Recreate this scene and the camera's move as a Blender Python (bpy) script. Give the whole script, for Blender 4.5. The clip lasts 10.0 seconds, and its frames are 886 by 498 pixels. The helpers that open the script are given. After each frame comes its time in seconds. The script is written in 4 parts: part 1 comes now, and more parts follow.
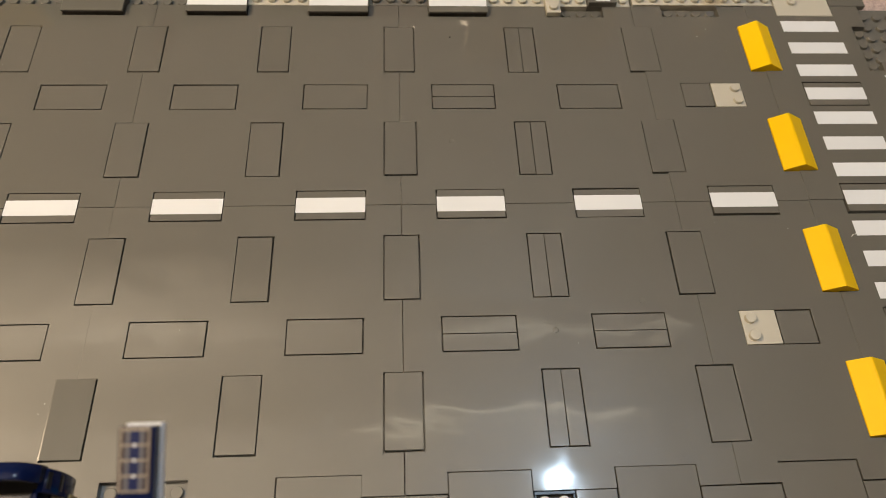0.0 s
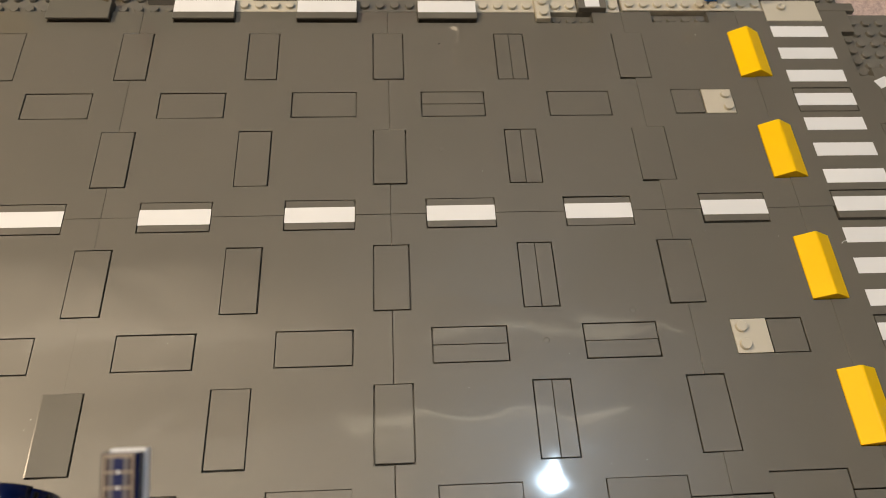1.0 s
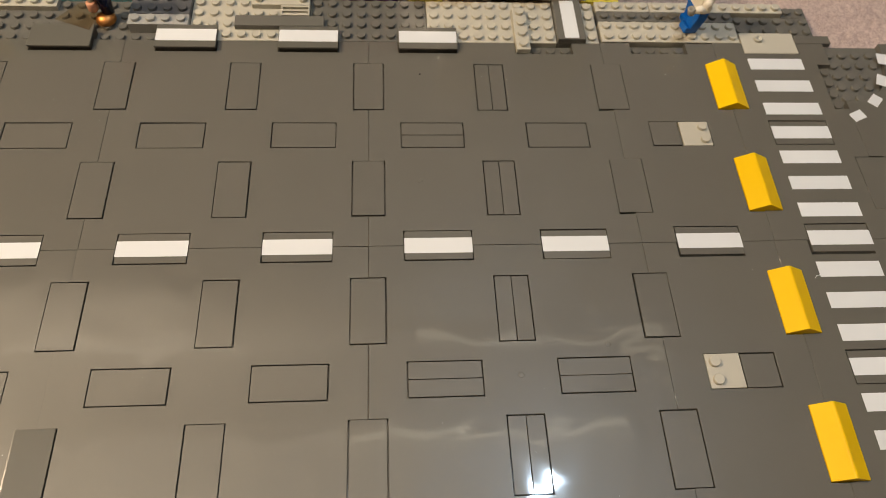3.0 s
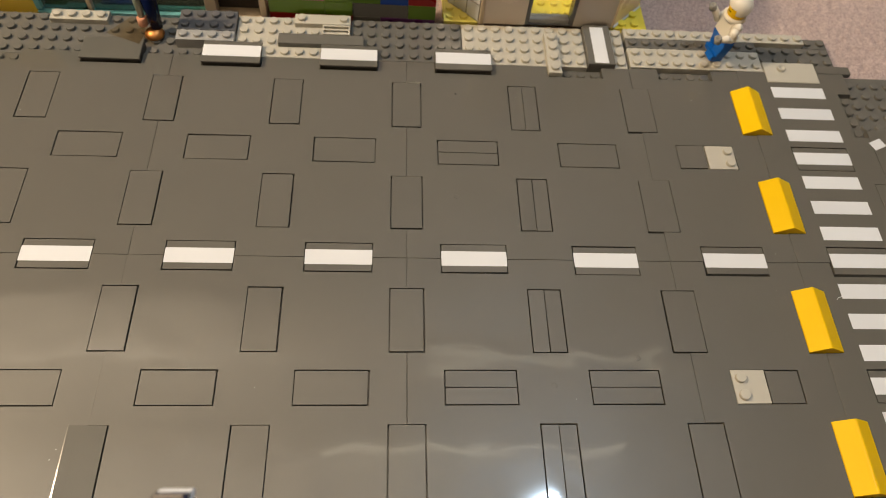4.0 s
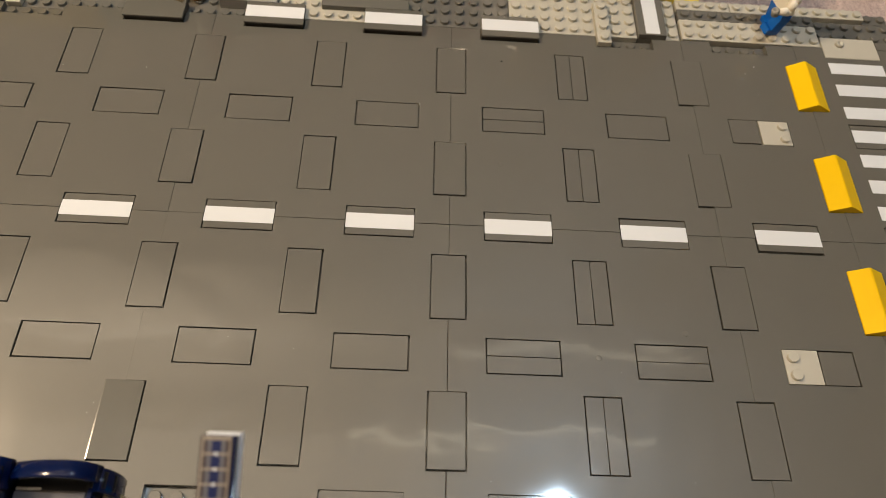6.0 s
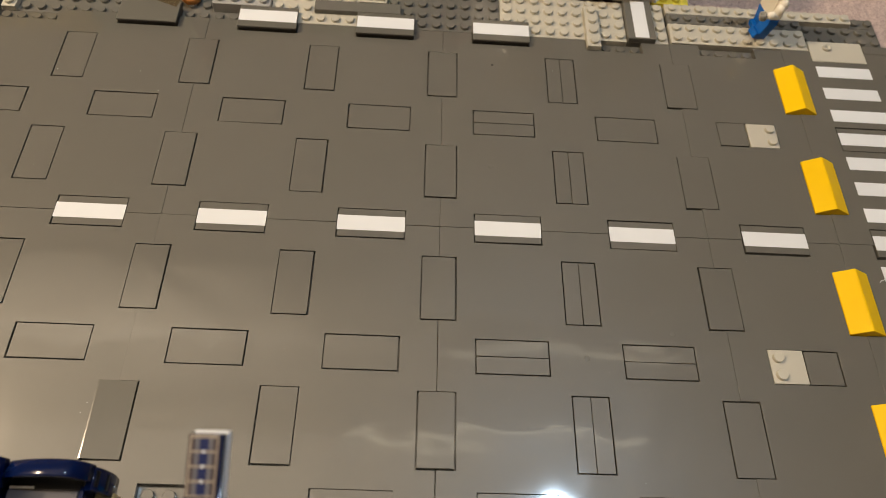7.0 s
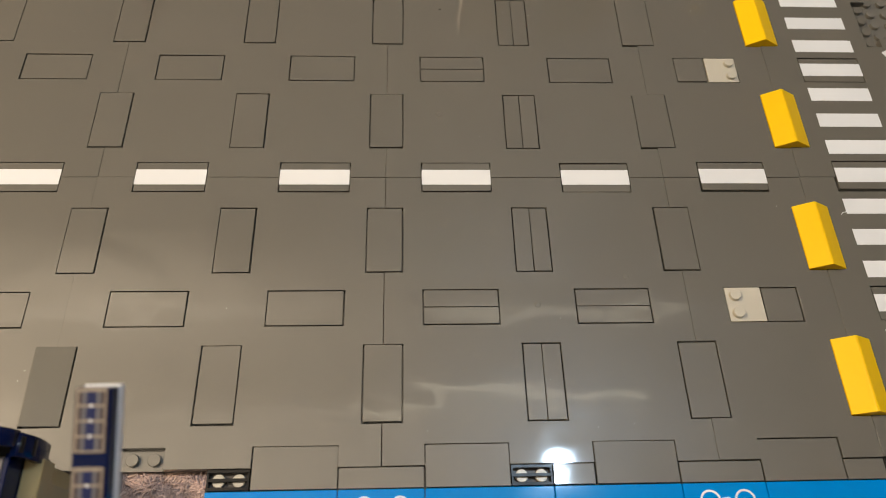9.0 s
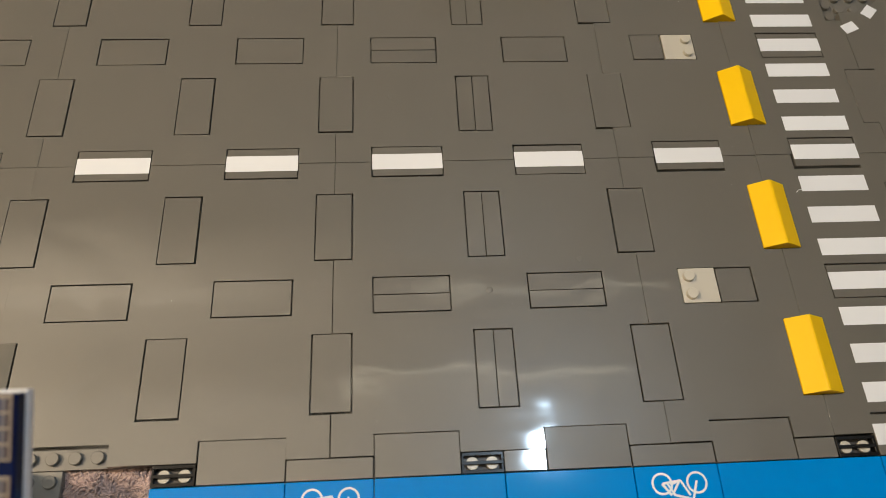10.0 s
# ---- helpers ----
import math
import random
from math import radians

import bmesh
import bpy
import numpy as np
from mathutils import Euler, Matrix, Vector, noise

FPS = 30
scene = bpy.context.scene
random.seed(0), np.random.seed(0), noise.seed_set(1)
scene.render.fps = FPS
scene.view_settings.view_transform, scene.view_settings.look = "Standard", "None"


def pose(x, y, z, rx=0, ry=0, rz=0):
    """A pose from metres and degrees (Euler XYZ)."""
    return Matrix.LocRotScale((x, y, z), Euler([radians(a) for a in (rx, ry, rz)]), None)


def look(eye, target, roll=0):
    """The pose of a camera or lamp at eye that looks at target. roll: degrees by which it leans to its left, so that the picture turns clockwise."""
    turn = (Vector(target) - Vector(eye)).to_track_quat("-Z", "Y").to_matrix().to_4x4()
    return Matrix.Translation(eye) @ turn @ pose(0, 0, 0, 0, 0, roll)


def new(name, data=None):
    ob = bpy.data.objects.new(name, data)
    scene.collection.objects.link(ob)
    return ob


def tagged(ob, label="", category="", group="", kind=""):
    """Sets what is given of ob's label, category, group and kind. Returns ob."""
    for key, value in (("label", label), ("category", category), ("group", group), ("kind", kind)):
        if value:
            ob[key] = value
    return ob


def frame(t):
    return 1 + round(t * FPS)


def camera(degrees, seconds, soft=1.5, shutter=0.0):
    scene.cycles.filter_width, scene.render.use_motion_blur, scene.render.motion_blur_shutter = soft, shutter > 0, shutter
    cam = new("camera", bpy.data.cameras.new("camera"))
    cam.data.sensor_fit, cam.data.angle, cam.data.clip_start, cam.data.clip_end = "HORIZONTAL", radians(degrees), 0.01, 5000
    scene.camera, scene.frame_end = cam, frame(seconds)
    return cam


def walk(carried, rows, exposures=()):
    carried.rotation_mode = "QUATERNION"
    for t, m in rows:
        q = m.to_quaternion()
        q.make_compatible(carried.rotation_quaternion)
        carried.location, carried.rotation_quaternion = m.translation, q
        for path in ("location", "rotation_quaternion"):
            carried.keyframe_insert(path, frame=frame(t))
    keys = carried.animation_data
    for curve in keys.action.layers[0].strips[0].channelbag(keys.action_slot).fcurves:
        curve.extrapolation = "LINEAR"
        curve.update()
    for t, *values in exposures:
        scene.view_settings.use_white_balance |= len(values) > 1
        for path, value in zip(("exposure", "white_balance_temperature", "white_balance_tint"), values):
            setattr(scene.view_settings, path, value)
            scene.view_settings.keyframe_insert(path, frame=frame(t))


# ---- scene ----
cam = camera(63.0, 10.0, soft=0.25, shutter=0.12)
cam.data.dof.use_dof, cam.data.dof.focus_distance, cam.data.dof.aperture_fstop = True, 0.315, 12.5
# seconds, eye x y z, yaw to the left, pitch, roll
PATH = [
    (0, -0.0002, -0.1790, 0.2791, -6.75, -60.72, 5.11),
    (0.3, 0.0057, -0.1759, 0.2700, -7.15, -60.87, 5.27),
    (0.5, 0.0034, -0.1756, 0.2738, -8.11, -60.99, 5.93),
    (0.8, -0.0006, -0.1743, 0.2778, -7.89, -61.02, 5.66),
    (1, 0.0013, -0.1735, 0.2801, -7.91, -60.85, 5.79),
    (1.2, 0.0004, -0.1755, 0.2786, -8.07, -60.63, 6.05),
    (1.5, -0.0030, -0.1742, 0.2781, -8.37, -60.72, 6.56),
    (1.8, -0.0027, -0.1722, 0.2757, -8.78, -60.87, 6.89),
    (2, -0.0000, -0.1727, 0.2771, -8.93, -61.04, 6.89),
    (2.2, 0.0060, -0.1676, 0.2792, -8.92, -61.12, 6.64),
    (2.5, 0.0052, -0.1647, 0.2825, -9.46, -61.17, 6.85),
    (2.7, 0.0096, -0.1646, 0.2841, -9.17, -60.89, 6.76),
    (3.8, -0.0049, -0.1699, 0.2954, -9.22, -58.77, 8.54),
    (4, -0.0094, -0.1722, 0.2955, -8.55, -58.74, 8.14),
    (4.2, -0.0133, -0.1722, 0.2993, -8.26, -58.54, 8.20),
    (4.5, -0.0124, -0.1720, 0.2998, -7.83, -58.32, 8.04),
    (4.8, -0.0167, -0.1748, 0.2921, -7.74, -58.71, 8.28),
    (5, -0.0189, -0.1751, 0.2941, -7.26, -58.80, 7.86),
    (5.2, -0.0167, -0.1764, 0.2971, -6.83, -58.79, 7.53),
    (5.5, -0.0151, -0.1793, 0.2856, -6.36, -59.08, 7.49),
    (5.7, -0.0177, -0.1771, 0.2815, -5.32, -59.66, 7.09),
    (6.8, -0.0186, -0.1801, 0.2868, -5.76, -59.70, 7.61),
    (7, -0.0149, -0.1794, 0.2861, -5.65, -59.57, 7.38),
    (7.2, -0.0153, -0.1799, 0.2913, -5.20, -59.70, 6.84),
    (7.5, -0.0192, -0.1785, 0.2984, -5.00, -59.48, 6.41),
    (7.8, -0.0095, -0.1764, 0.2856, -4.29, -59.63, 5.50),
    (8, -0.0075, -0.1752, 0.2859, -4.63, -60.03, 5.57),
    (8.2, -0.0077, -0.1749, 0.2869, -4.57, -60.34, 5.33),
    (8.5, -0.0042, -0.1763, 0.2843, -4.56, -60.75, 5.03),
    (8.8, -0.0007, -0.1807, 0.2847, -5.53, -61.34, 5.24),
    (9, 0.0105, -0.1820, 0.2759, -5.74, -62.14, 4.88),
    (9.2, 0.0198, -0.1785, 0.2737, -6.49, -62.72, 4.90),
    (9.5, 0.0220, -0.1766, 0.2718, -7.84, -63.50, 5.54),
    (9.8, 0.0240, -0.1783, 0.2719, -7.92, -63.66, 5.52),
    (10, 0.0261, -0.1772, 0.2734, -8.39, -63.78, 6.12),
]


def aimed(x, y, z, yaw, pitch, roll):
    a, b = radians(yaw), radians(pitch)
    return look((x, y, z), (x - math.sin(a) * math.cos(b), y + math.cos(a) * math.cos(b), z + math.sin(b)), roll)


walk(cam, [(t, aimed(*row)) for t, *row in PATH], exposures=[(0.0, 0.03, 6500, 10), (0.5, 0.06, 6500, 10), (1.2, 0.02, 6500, 10), (3.0, 0.0, 6500, 10), (8.0, -0.02, 6480, 10), (8.5, -0.01, 6430, 10), (9.0, 0.08, 6370, 10), (9.5, -0.01, 6350, 10), (10.0, -0.01, 6330, 9)])

# ---- light: a warm shaded lamp to the west, a cool ceiling spot, an added ceiling fill, a closed room ----
world = bpy.data.worlds.new("room_air")
scene.world = world
world.use_nodes = True
world.node_tree.nodes["Background"].inputs[0].default_value = (0.9, 0.85, 0.8, 1)
world.node_tree.nodes["Background"].inputs[1].default_value = 0.02


def spot_lamp(name, place, target, degrees, blend, radius, watts, colour):
    """A lamp in a shade: light falls in a soft-edged cone."""
    data = bpy.data.lights.new(name, "SPOT")
    data.shadow_soft_size, data.energy, data.color = radius, watts, colour
    data.spot_size, data.spot_blend = radians(degrees), blend
    new(name, data).matrix_world = look(place, target)


WARM = (-1.05, 0.125, 1.14)
COOL = (0.51, 0.30, 2.20)
CEILFILL = (-0.75, 0.0, 1.20)
spot_lamp("shaded_lamp_light", WARM, (-0.26, 0.07, 0.0), 70, 1.0, 0.07, 77, (1.0, 0.765, 0.505))
spot_lamp("ceiling_spot_light", COOL, (-0.28, 0.25, 0.0), 62, 0.8, 0.022, 51, (0.61, 0.81, 1.0))
# upward fill without a fixture, added to brighten the ceiling that the road mirrors
fill = bpy.data.lights.new("ceiling_fill_light", "AREA")
fill.shape, fill.size, fill.energy, fill.color = "DISK", 0.3, 33, (1.0, 0.86, 0.68)
new("ceiling_fill_light", fill).matrix_world = look(CEILFILL, (-0.75, 0.0001, 2.4))

S = 0.008      # one stud pitch in metres; plates are 0.4 pitch high, bricks 1.2
P = 0.4
FLOOR = -0.95  # carpet level in pitches
rng = random.Random(7)


# ---- materials ----
def mat_base(name):
    m = bpy.data.materials.new(name)
    m.use_nodes = True
    nt = m.node_tree
    return m, nt, nt.nodes["Principled BSDF"]


def plastic(name, rgb, rough=0.22, vary=0.06, wave=0.0, spec=0.5, per_piece=0.04, grain=0.05, uneven=0.25, polish=0.0, polish_rough=0.05):
    """Moulded plastic: faint mottling, uneven gloss, fine relief, slight difference from piece to piece."""
    m, nt, b = mat_base(name)
    n, l = nt.nodes, nt.links
    geo = n.new("ShaderNodeNewGeometry")
    big = n.new("ShaderNodeTexNoise")
    big.inputs["Scale"].default_value, big.inputs["Detail"].default_value = 38, 4
    fine = n.new("ShaderNodeTexNoise")
    fine.inputs["Scale"].default_value, fine.inputs["Detail"].default_value = 900, 3
    l.new(geo.outputs["Position"], big.inputs["Vector"])
    l.new(geo.outputs["Position"], fine.inputs["Vector"])
    info = n.new("ShaderNodeObjectInfo")
    mix = n.new("ShaderNodeMix")
    mix.data_type = "RGBA"
    mix.inputs[6].default_value = (*[c * (1 - vary) for c in rgb], 1)
    mix.inputs[7].default_value = (*[min(1, c * (1 + vary)) for c in rgb], 1)
    l.new(big.outputs["Fac"], mix.inputs[0])
    hsv = n.new("ShaderNodeHueSaturation")
    ramp = n.new("ShaderNodeMapRange")
    ramp.inputs[3].default_value, ramp.inputs[4].default_value = 1 - per_piece, 1 + per_piece
    l.new(info.outputs["Random"], ramp.inputs[0])
    l.new(ramp.outputs[0], hsv.inputs["Value"])
    l.new(mix.outputs[2], hsv.inputs["Color"])
    l.new(hsv.outputs[0], b.inputs["Base Color"])
    rr = n.new("ShaderNodeMapRange")
    rr.inputs[1].default_value, rr.inputs[2].default_value = 0.3, 0.7
    rr.inputs[3].default_value, rr.inputs[4].default_value = rough * (1 - uneven), rough * (1 + uneven)
    l.new(big.outputs["Fac"], rr.inputs[0])
    l.new(rr.outputs[0], b.inputs["Roughness"])
    b.inputs["Specular IOR Level"].default_value = spec
    bump = n.new("ShaderNodeBump")
    bump.inputs["Strength"].default_value, bump.inputs["Distance"].default_value = grain, 0.0001
    l.new(fine.outputs["Fac"], bump.inputs["Height"])
    last = bump
    if wave:
        sway = n.new("ShaderNodeTexNoise")
        sway.inputs["Scale"].default_value, sway.inputs["Detail"].default_value = 27, 1.3
        sway.inputs["Distortion"].default_value = 0.6
        l.new(geo.outputs["Position"], sway.inputs["Vector"])
        b2 = n.new("ShaderNodeBump")
        b2.inputs["Strength"].default_value, b2.inputs["Distance"].default_value = 1.0, wave
        l.new(sway.outputs["Fac"], b2.inputs["Height"])
        l.new(bump.outputs[0], b2.inputs["Normal"])
        last = b2
    l.new(last.outputs[0], b.inputs["Normal"])
    if polish:  # a clear moulded skin over the hazy body
        b.inputs["Coat Weight"].default_value, b.inputs["Coat Roughness"].default_value = polish, polish_rough
        b.inputs["Coat IOR"].default_value = 1.62
        l.new(last.outputs[0], b.inputs["Coat Normal"])
    return m


def clear(name, rgb, rough=0.05, alpha_mix=0.5):
    """Thin transparent moulded plastic."""
    m, nt, b = mat_base(name)
    n, l = nt.nodes, nt.links
    tr = n.new("ShaderNodeBsdfTransparent")
    tr.inputs[0].default_value = (*rgb, 1)
    b.inputs["Base Color"].default_value = (*rgb, 1)
    b.inputs["Roughness"].default_value = rough
    mx = n.new("ShaderNodeMixShader")
    mx.inputs[0].default_value = alpha_mix
    l.new(tr.outputs[0], mx.inputs[1])
    l.new(b.outputs[0], mx.inputs[2])
    l.new(mx.outputs[0], n["Material Output"].inputs[0])
    return m


def copper(name):
    m, nt, b = mat_base(name)
    b.inputs["Base Color"].default_value = (0.55, 0.24, 0.07, 1)
    b.inputs["Metallic"].default_value = 0.8
    b.inputs["Roughness"].default_value = 0.42
    return m


def carpet_mat(name):
    m, nt, b = mat_base(name)
    n, l = nt.nodes, nt.links
    geo = n.new("ShaderNodeNewGeometry")
    fleck = n.new("ShaderNodeTexNoise")
    fleck.inputs["Scale"].default_value, fleck.inputs["Detail"].default_value, fleck.inputs["Roughness"].default_value = 620, 6, 0.72
    patch = n.new("ShaderNodeTexNoise")
    patch.inputs["Scale"].default_value, patch.inputs["Detail"].default_value = 22, 3
    for t in (fleck, patch):
        l.new(geo.outputs["Position"], t.inputs["Vector"])
    r = n.new("ShaderNodeValToRGB")
    e = r.color_ramp.elements
    e[0].position, e[0].color = 0.28, (0.34, 0.25, 0.235, 1)
    e[1].position, e[1].color = 0.62, (0.66, 0.53, 0.49, 1)
    k = e.new(0.45)
    k.color = (0.50, 0.39, 0.36, 1)
    l.new(fleck.outputs["Fac"], r.inputs[0])
    mp = n.new("ShaderNodeMapRange")
    mp.inputs[3].default_value, mp.inputs[4].default_value = 0.8, 1.2
    l.new(patch.outputs["Fac"], mp.inputs[0])
    hs = n.new("ShaderNodeHueSaturation")
    l.new(mp.outputs[0], hs.inputs["Value"])
    l.new(r.outputs[0], hs.inputs["Color"])
    l.new(hs.outputs[0], b.inputs["Base Color"])
    b.inputs["Roughness"].default_value = 0.95
    b.inputs["Specular IOR Level"].default_value = 0.15
    bp = n.new("ShaderNodeBump")
    bp.inputs["Strength"].default_value, bp.inputs["Distance"].default_value = 0.8, 0.0012
    l.new(fleck.outputs["Fac"], bp.inputs["Height"])
    l.new(bp.outputs[0], b.inputs["Normal"])
    return m


def paint_mat(name, rgb, scale=6, relief=0.0):
    m, nt, b = mat_base(name)
    n, l = nt.nodes, nt.links
    geo = n.new("ShaderNodeNewGeometry")
    t = n.new("ShaderNodeTexNoise")
    t.inputs["Scale"].default_value = scale
    l.new(geo.outputs["Position"], t.inputs["Vector"])
    mix = n.new("ShaderNodeMix")
    mix.data_type = "RGBA"
    mix.inputs[6].default_value = (*[c * 0.95 for c in rgb], 1)
    mix.inputs[7].default_value = (*[min(1, c * 1.03) for c in rgb], 1)
    l.new(t.outputs["Fac"], mix.inputs[0])
    l.new(mix.outputs[2], b.inputs["Base Color"])
    b.inputs["Roughness"].default_value = 0.8
    if relief:
        swirl = n.new("ShaderNodeTexNoise")
        swirl.inputs["Scale"].default_value, swirl.inputs["Detail"].default_value, swirl.inputs["Distortion"].default_value = 9, 3, 1.2
        l.new(geo.outputs["Position"], swirl.inputs["Vector"])
        bp = n.new("ShaderNodeBump")
        bp.inputs["Strength"].default_value, bp.inputs["Distance"].default_value = 1.0, relief
        l.new(swirl.outputs["Fac"], bp.inputs["Height"])
        l.new(bp.outputs[0], b.inputs["Normal"])
    return m


ROAD = plastic("road_grey_plastic", (0.125, 0.120, 0.104), rough=0.36, vary=0.04, wave=0.0004, per_piece=0.03, spec=0.34, grain=0.015, uneven=0.03, polish=1.0, polish_rough=0.05)
DULL = plastic("dull_road_grey_plastic", (0.125, 0.121, 0.105), rough=0.32, vary=0.04, uneven=0.05, spec=0.4)
WORN = plastic("worn_road_grey_plastic", (0.128, 0.123, 0.106), rough=0.12, vary=0.04, spec=0.7, uneven=0.1)
GREY = plastic("dark_grey_plastic", (0.145, 0.141, 0.127), rough=0.24, vary=0.06, uneven=0.1)
BLUEGREY = plastic("blue_grey_plastic", (0.13, 0.13, 0.135), rough=0.25)
LIGHT = plastic("light_grey_plastic", (0.51, 0.487, 0.415), rough=0.3, vary=0.03, uneven=0.08)
PALE = plastic("pale_grey_plastic", (0.36, 0.36, 0.35), rough=0.28, vary=0.04)
MIDGREY = plastic("mid_grey_plastic", (0.21, 0.205, 0.185), rough=0.25)
WHITE = plastic("white_print", (0.74, 0.765, 0.80), rough=0.4, vary=0.015, uneven=0.05)
YELLOW = plastic("yellow_plastic", (0.89, 0.555, 0.001), rough=0.4, vary=0.03, spec=0.2)
LEMON = plastic("lemon_plastic", (0.90, 0.77, 0.09), rough=0.3)
AZURE = plastic("azure_plastic", (0.0, 0.225, 0.68), rough=0.08, vary=0.03, wave=0.0002, spec=0.22)
NAVY = plastic("navy_plastic", (0.002, 0.008, 0.05), rough=0.14, spec=0.22)
TAN = plastic("tan_plastic", (0.66, 0.54, 0.38), rough=0.3)
OLIVETAN = plastic("dark_tan_plastic", (0.34, 0.28, 0.14), rough=0.35)
TAUPE = plastic("warm_grey_wall_plastic", (0.58, 0.52, 0.44), rough=0.22)
# brightened copy of the wall colour, standing in for light on one panel
LITWALL = plastic("lit_wall_plastic", (0.76, 0.66, 0.56), rough=0.25)
GREEN = plastic("green_plastic", (0.11, 0.21, 0.012), rough=0.28)
RED = plastic("red_plastic", (0.30, 0.004, 0.004), rough=0.28)
BLUE = plastic("blue_plastic", (0.004, 0.05, 0.32), rough=0.28)
PURPLE = plastic("purple_plastic", (0.09, 0.02, 0.11), rough=0.28)
PINK = plastic("pink_plastic", (0.50, 0.20, 0.25), rough=0.28)
MUSTARD = plastic("mustard_wall_plastic", (0.88, 0.64, 0.07), rough=0.3)
TURQ = plastic("turquoise_plastic", (0.20, 0.54, 0.60), rough=0.3)
BLACK = plastic("black_plastic", (0.006, 0.006, 0.006), rough=0.3, spec=0.25)
DARKIN = plastic("dark_inside_plastic", (0.05, 0.042, 0.036), rough=0.4)
LILAC = plastic("smoky_lilac_grey_plastic", (0.075, 0.074, 0.09), rough=0.2)
# tan raised towards gold: light on the slanted wall is in the colour
LITTAN = plastic("lit_tan_plastic", (0.92, 0.74, 0.47), rough=0.3)
SKIN = plastic("figure_peach_plastic", (0.75, 0.38, 0.25), rough=0.3)
FIGWHITE = plastic("figure_white_plastic", (0.82, 0.77, 0.66), rough=0.3)
FIGBLUE = plastic("figure_blue_plastic", (0.005, 0.12, 0.52), rough=0.25)
MINT = plastic("pale_green_plastic", (0.36, 0.43, 0.36), rough=0.3)
ORANGE = plastic("amber_plastic", (0.75, 0.30, 0.02), rough=0.2)
HAND = plastic("figure_grey_plastic", (0.30, 0.29, 0.26), rough=0.3)
COPPER = copper("copper_coated_plastic")
GLASS = clear("clear_plastic", (0.95, 0.96, 0.96), 0.05, 0.10)
DIMGLASS = clear("dim_window_plastic", (0.42, 0.50, 0.44), 0.05, 0.15)
# clear pane with its bright reflection put into a whitened colour
GLAREPANE = clear("whitened_clear_plastic", (0.95, 0.96, 0.98), 0.2, 0.85)
BROWNSHADE = clear("brown_shade_tint", (0.86, 0.80, 0.69), 0.3, 0.02)
TRYELLOW = clear("clear_yellow_plastic", (0.97, 0.86, 0.20), 0.06, 0.85)
PRINTBLUE = plastic("print_blue", (0.003, 0.012, 0.08), rough=0.3)
PRINTGREY = plastic("print_grey_blue", (0.12, 0.12, 0.14), rough=0.3)
PRINTDARK = plastic("print_dark_purple", (0.045, 0.03, 0.035), rough=0.3)
CREAM = plastic("cream_print", (0.31, 0.265, 0.215), rough=0.3)
CARPET = carpet_mat("pink_beige_carpet")
PILE = plastic("carpet_pile_yarn", (0.56, 0.42, 0.38), rough=0.45, vary=0.3, spec=0.5, grain=0.8)
WALLPAINT = paint_mat("sand_wall_paint", (0.60, 0.56, 0.50))
CEILPAINT = paint_mat("white_ceiling_paint", (0.85, 0.82, 0.76))
ARTEX = paint_mat("textured_ceiling_paint", (0.84, 0.81, 0.76), relief=0.05)


MESHES = {}


# ---- mesh helpers: all measures in stud pitches ----
def finish(name, bm, mats, smooth=False):
    bmesh.ops.recalc_face_normals(bm, faces=bm.faces)
    me = bpy.data.meshes.new(name)
    bm.to_mesh(me)
    bm.free()
    for m in mats if isinstance(mats, (list, tuple)) else (mats,):
        me.materials.append(m)
    if smooth:
        me.polygons.foreach_set("use_smooth", [True] * len(me.polygons))
        me.set_sharp_from_angle(angle=radians(38))
    return me


def thing(name, label, category, group="", kind="", place=(0, 0, 0), turn=0.0):
    ob = new(name)
    ob.matrix_world = pose(place[0] * S, place[1] * S, place[2] * S, 0, 0, turn)
    return tagged(ob, label, category, group, kind)


def part(name, bm, mats, parent, label="", smooth=False):
    """A bmesh as one mesh object under a thing or a part."""
    ob = new(name, finish(name, bm, mats, smooth))
    ob.parent = parent
    return tagged(ob, label)


def whole(name, bm, mats, label, category, group="", kind="", smooth=False):
    return tagged(new(name, finish(name, bm, mats, smooth)), label, category, group, kind)


def box(bm, u0, u1, v0, v1, z0, z1, cut=0.03, mi=0, m=None, steps=1):
    """A block with chamfered edges."""
    b = bmesh.new()
    bmesh.ops.create_cube(b, size=1.0, matrix=Matrix.Translation(((u0 + u1) / 2 * S, (v0 + v1) / 2 * S, (z0 + z1) / 2 * S))
                          @ Matrix.Diagonal(((u1 - u0) * S, (v1 - v0) * S, (z1 - z0) * S, 1)))
    if cut:
        for f in bmesh.ops.bevel(b, geom=b.edges[:], offset=cut * S, segments=steps, affect="EDGES")["faces"]:
            f.smooth = steps > 1
    join(bm, b, mi, m)


def join(bm, b, mi=0, m=None):
    if m is not None:
        bmesh.ops.transform(b, matrix=m, verts=b.verts)
    at = {}
    for v in b.verts:
        at[v] = bm.verts.new(v.co)
    for f in b.faces:
        try:
            g = bm.faces.new([at[v] for v in f.verts])
            g.material_index = mi
            g.smooth = f.smooth
        except ValueError:
            pass
    b.free()


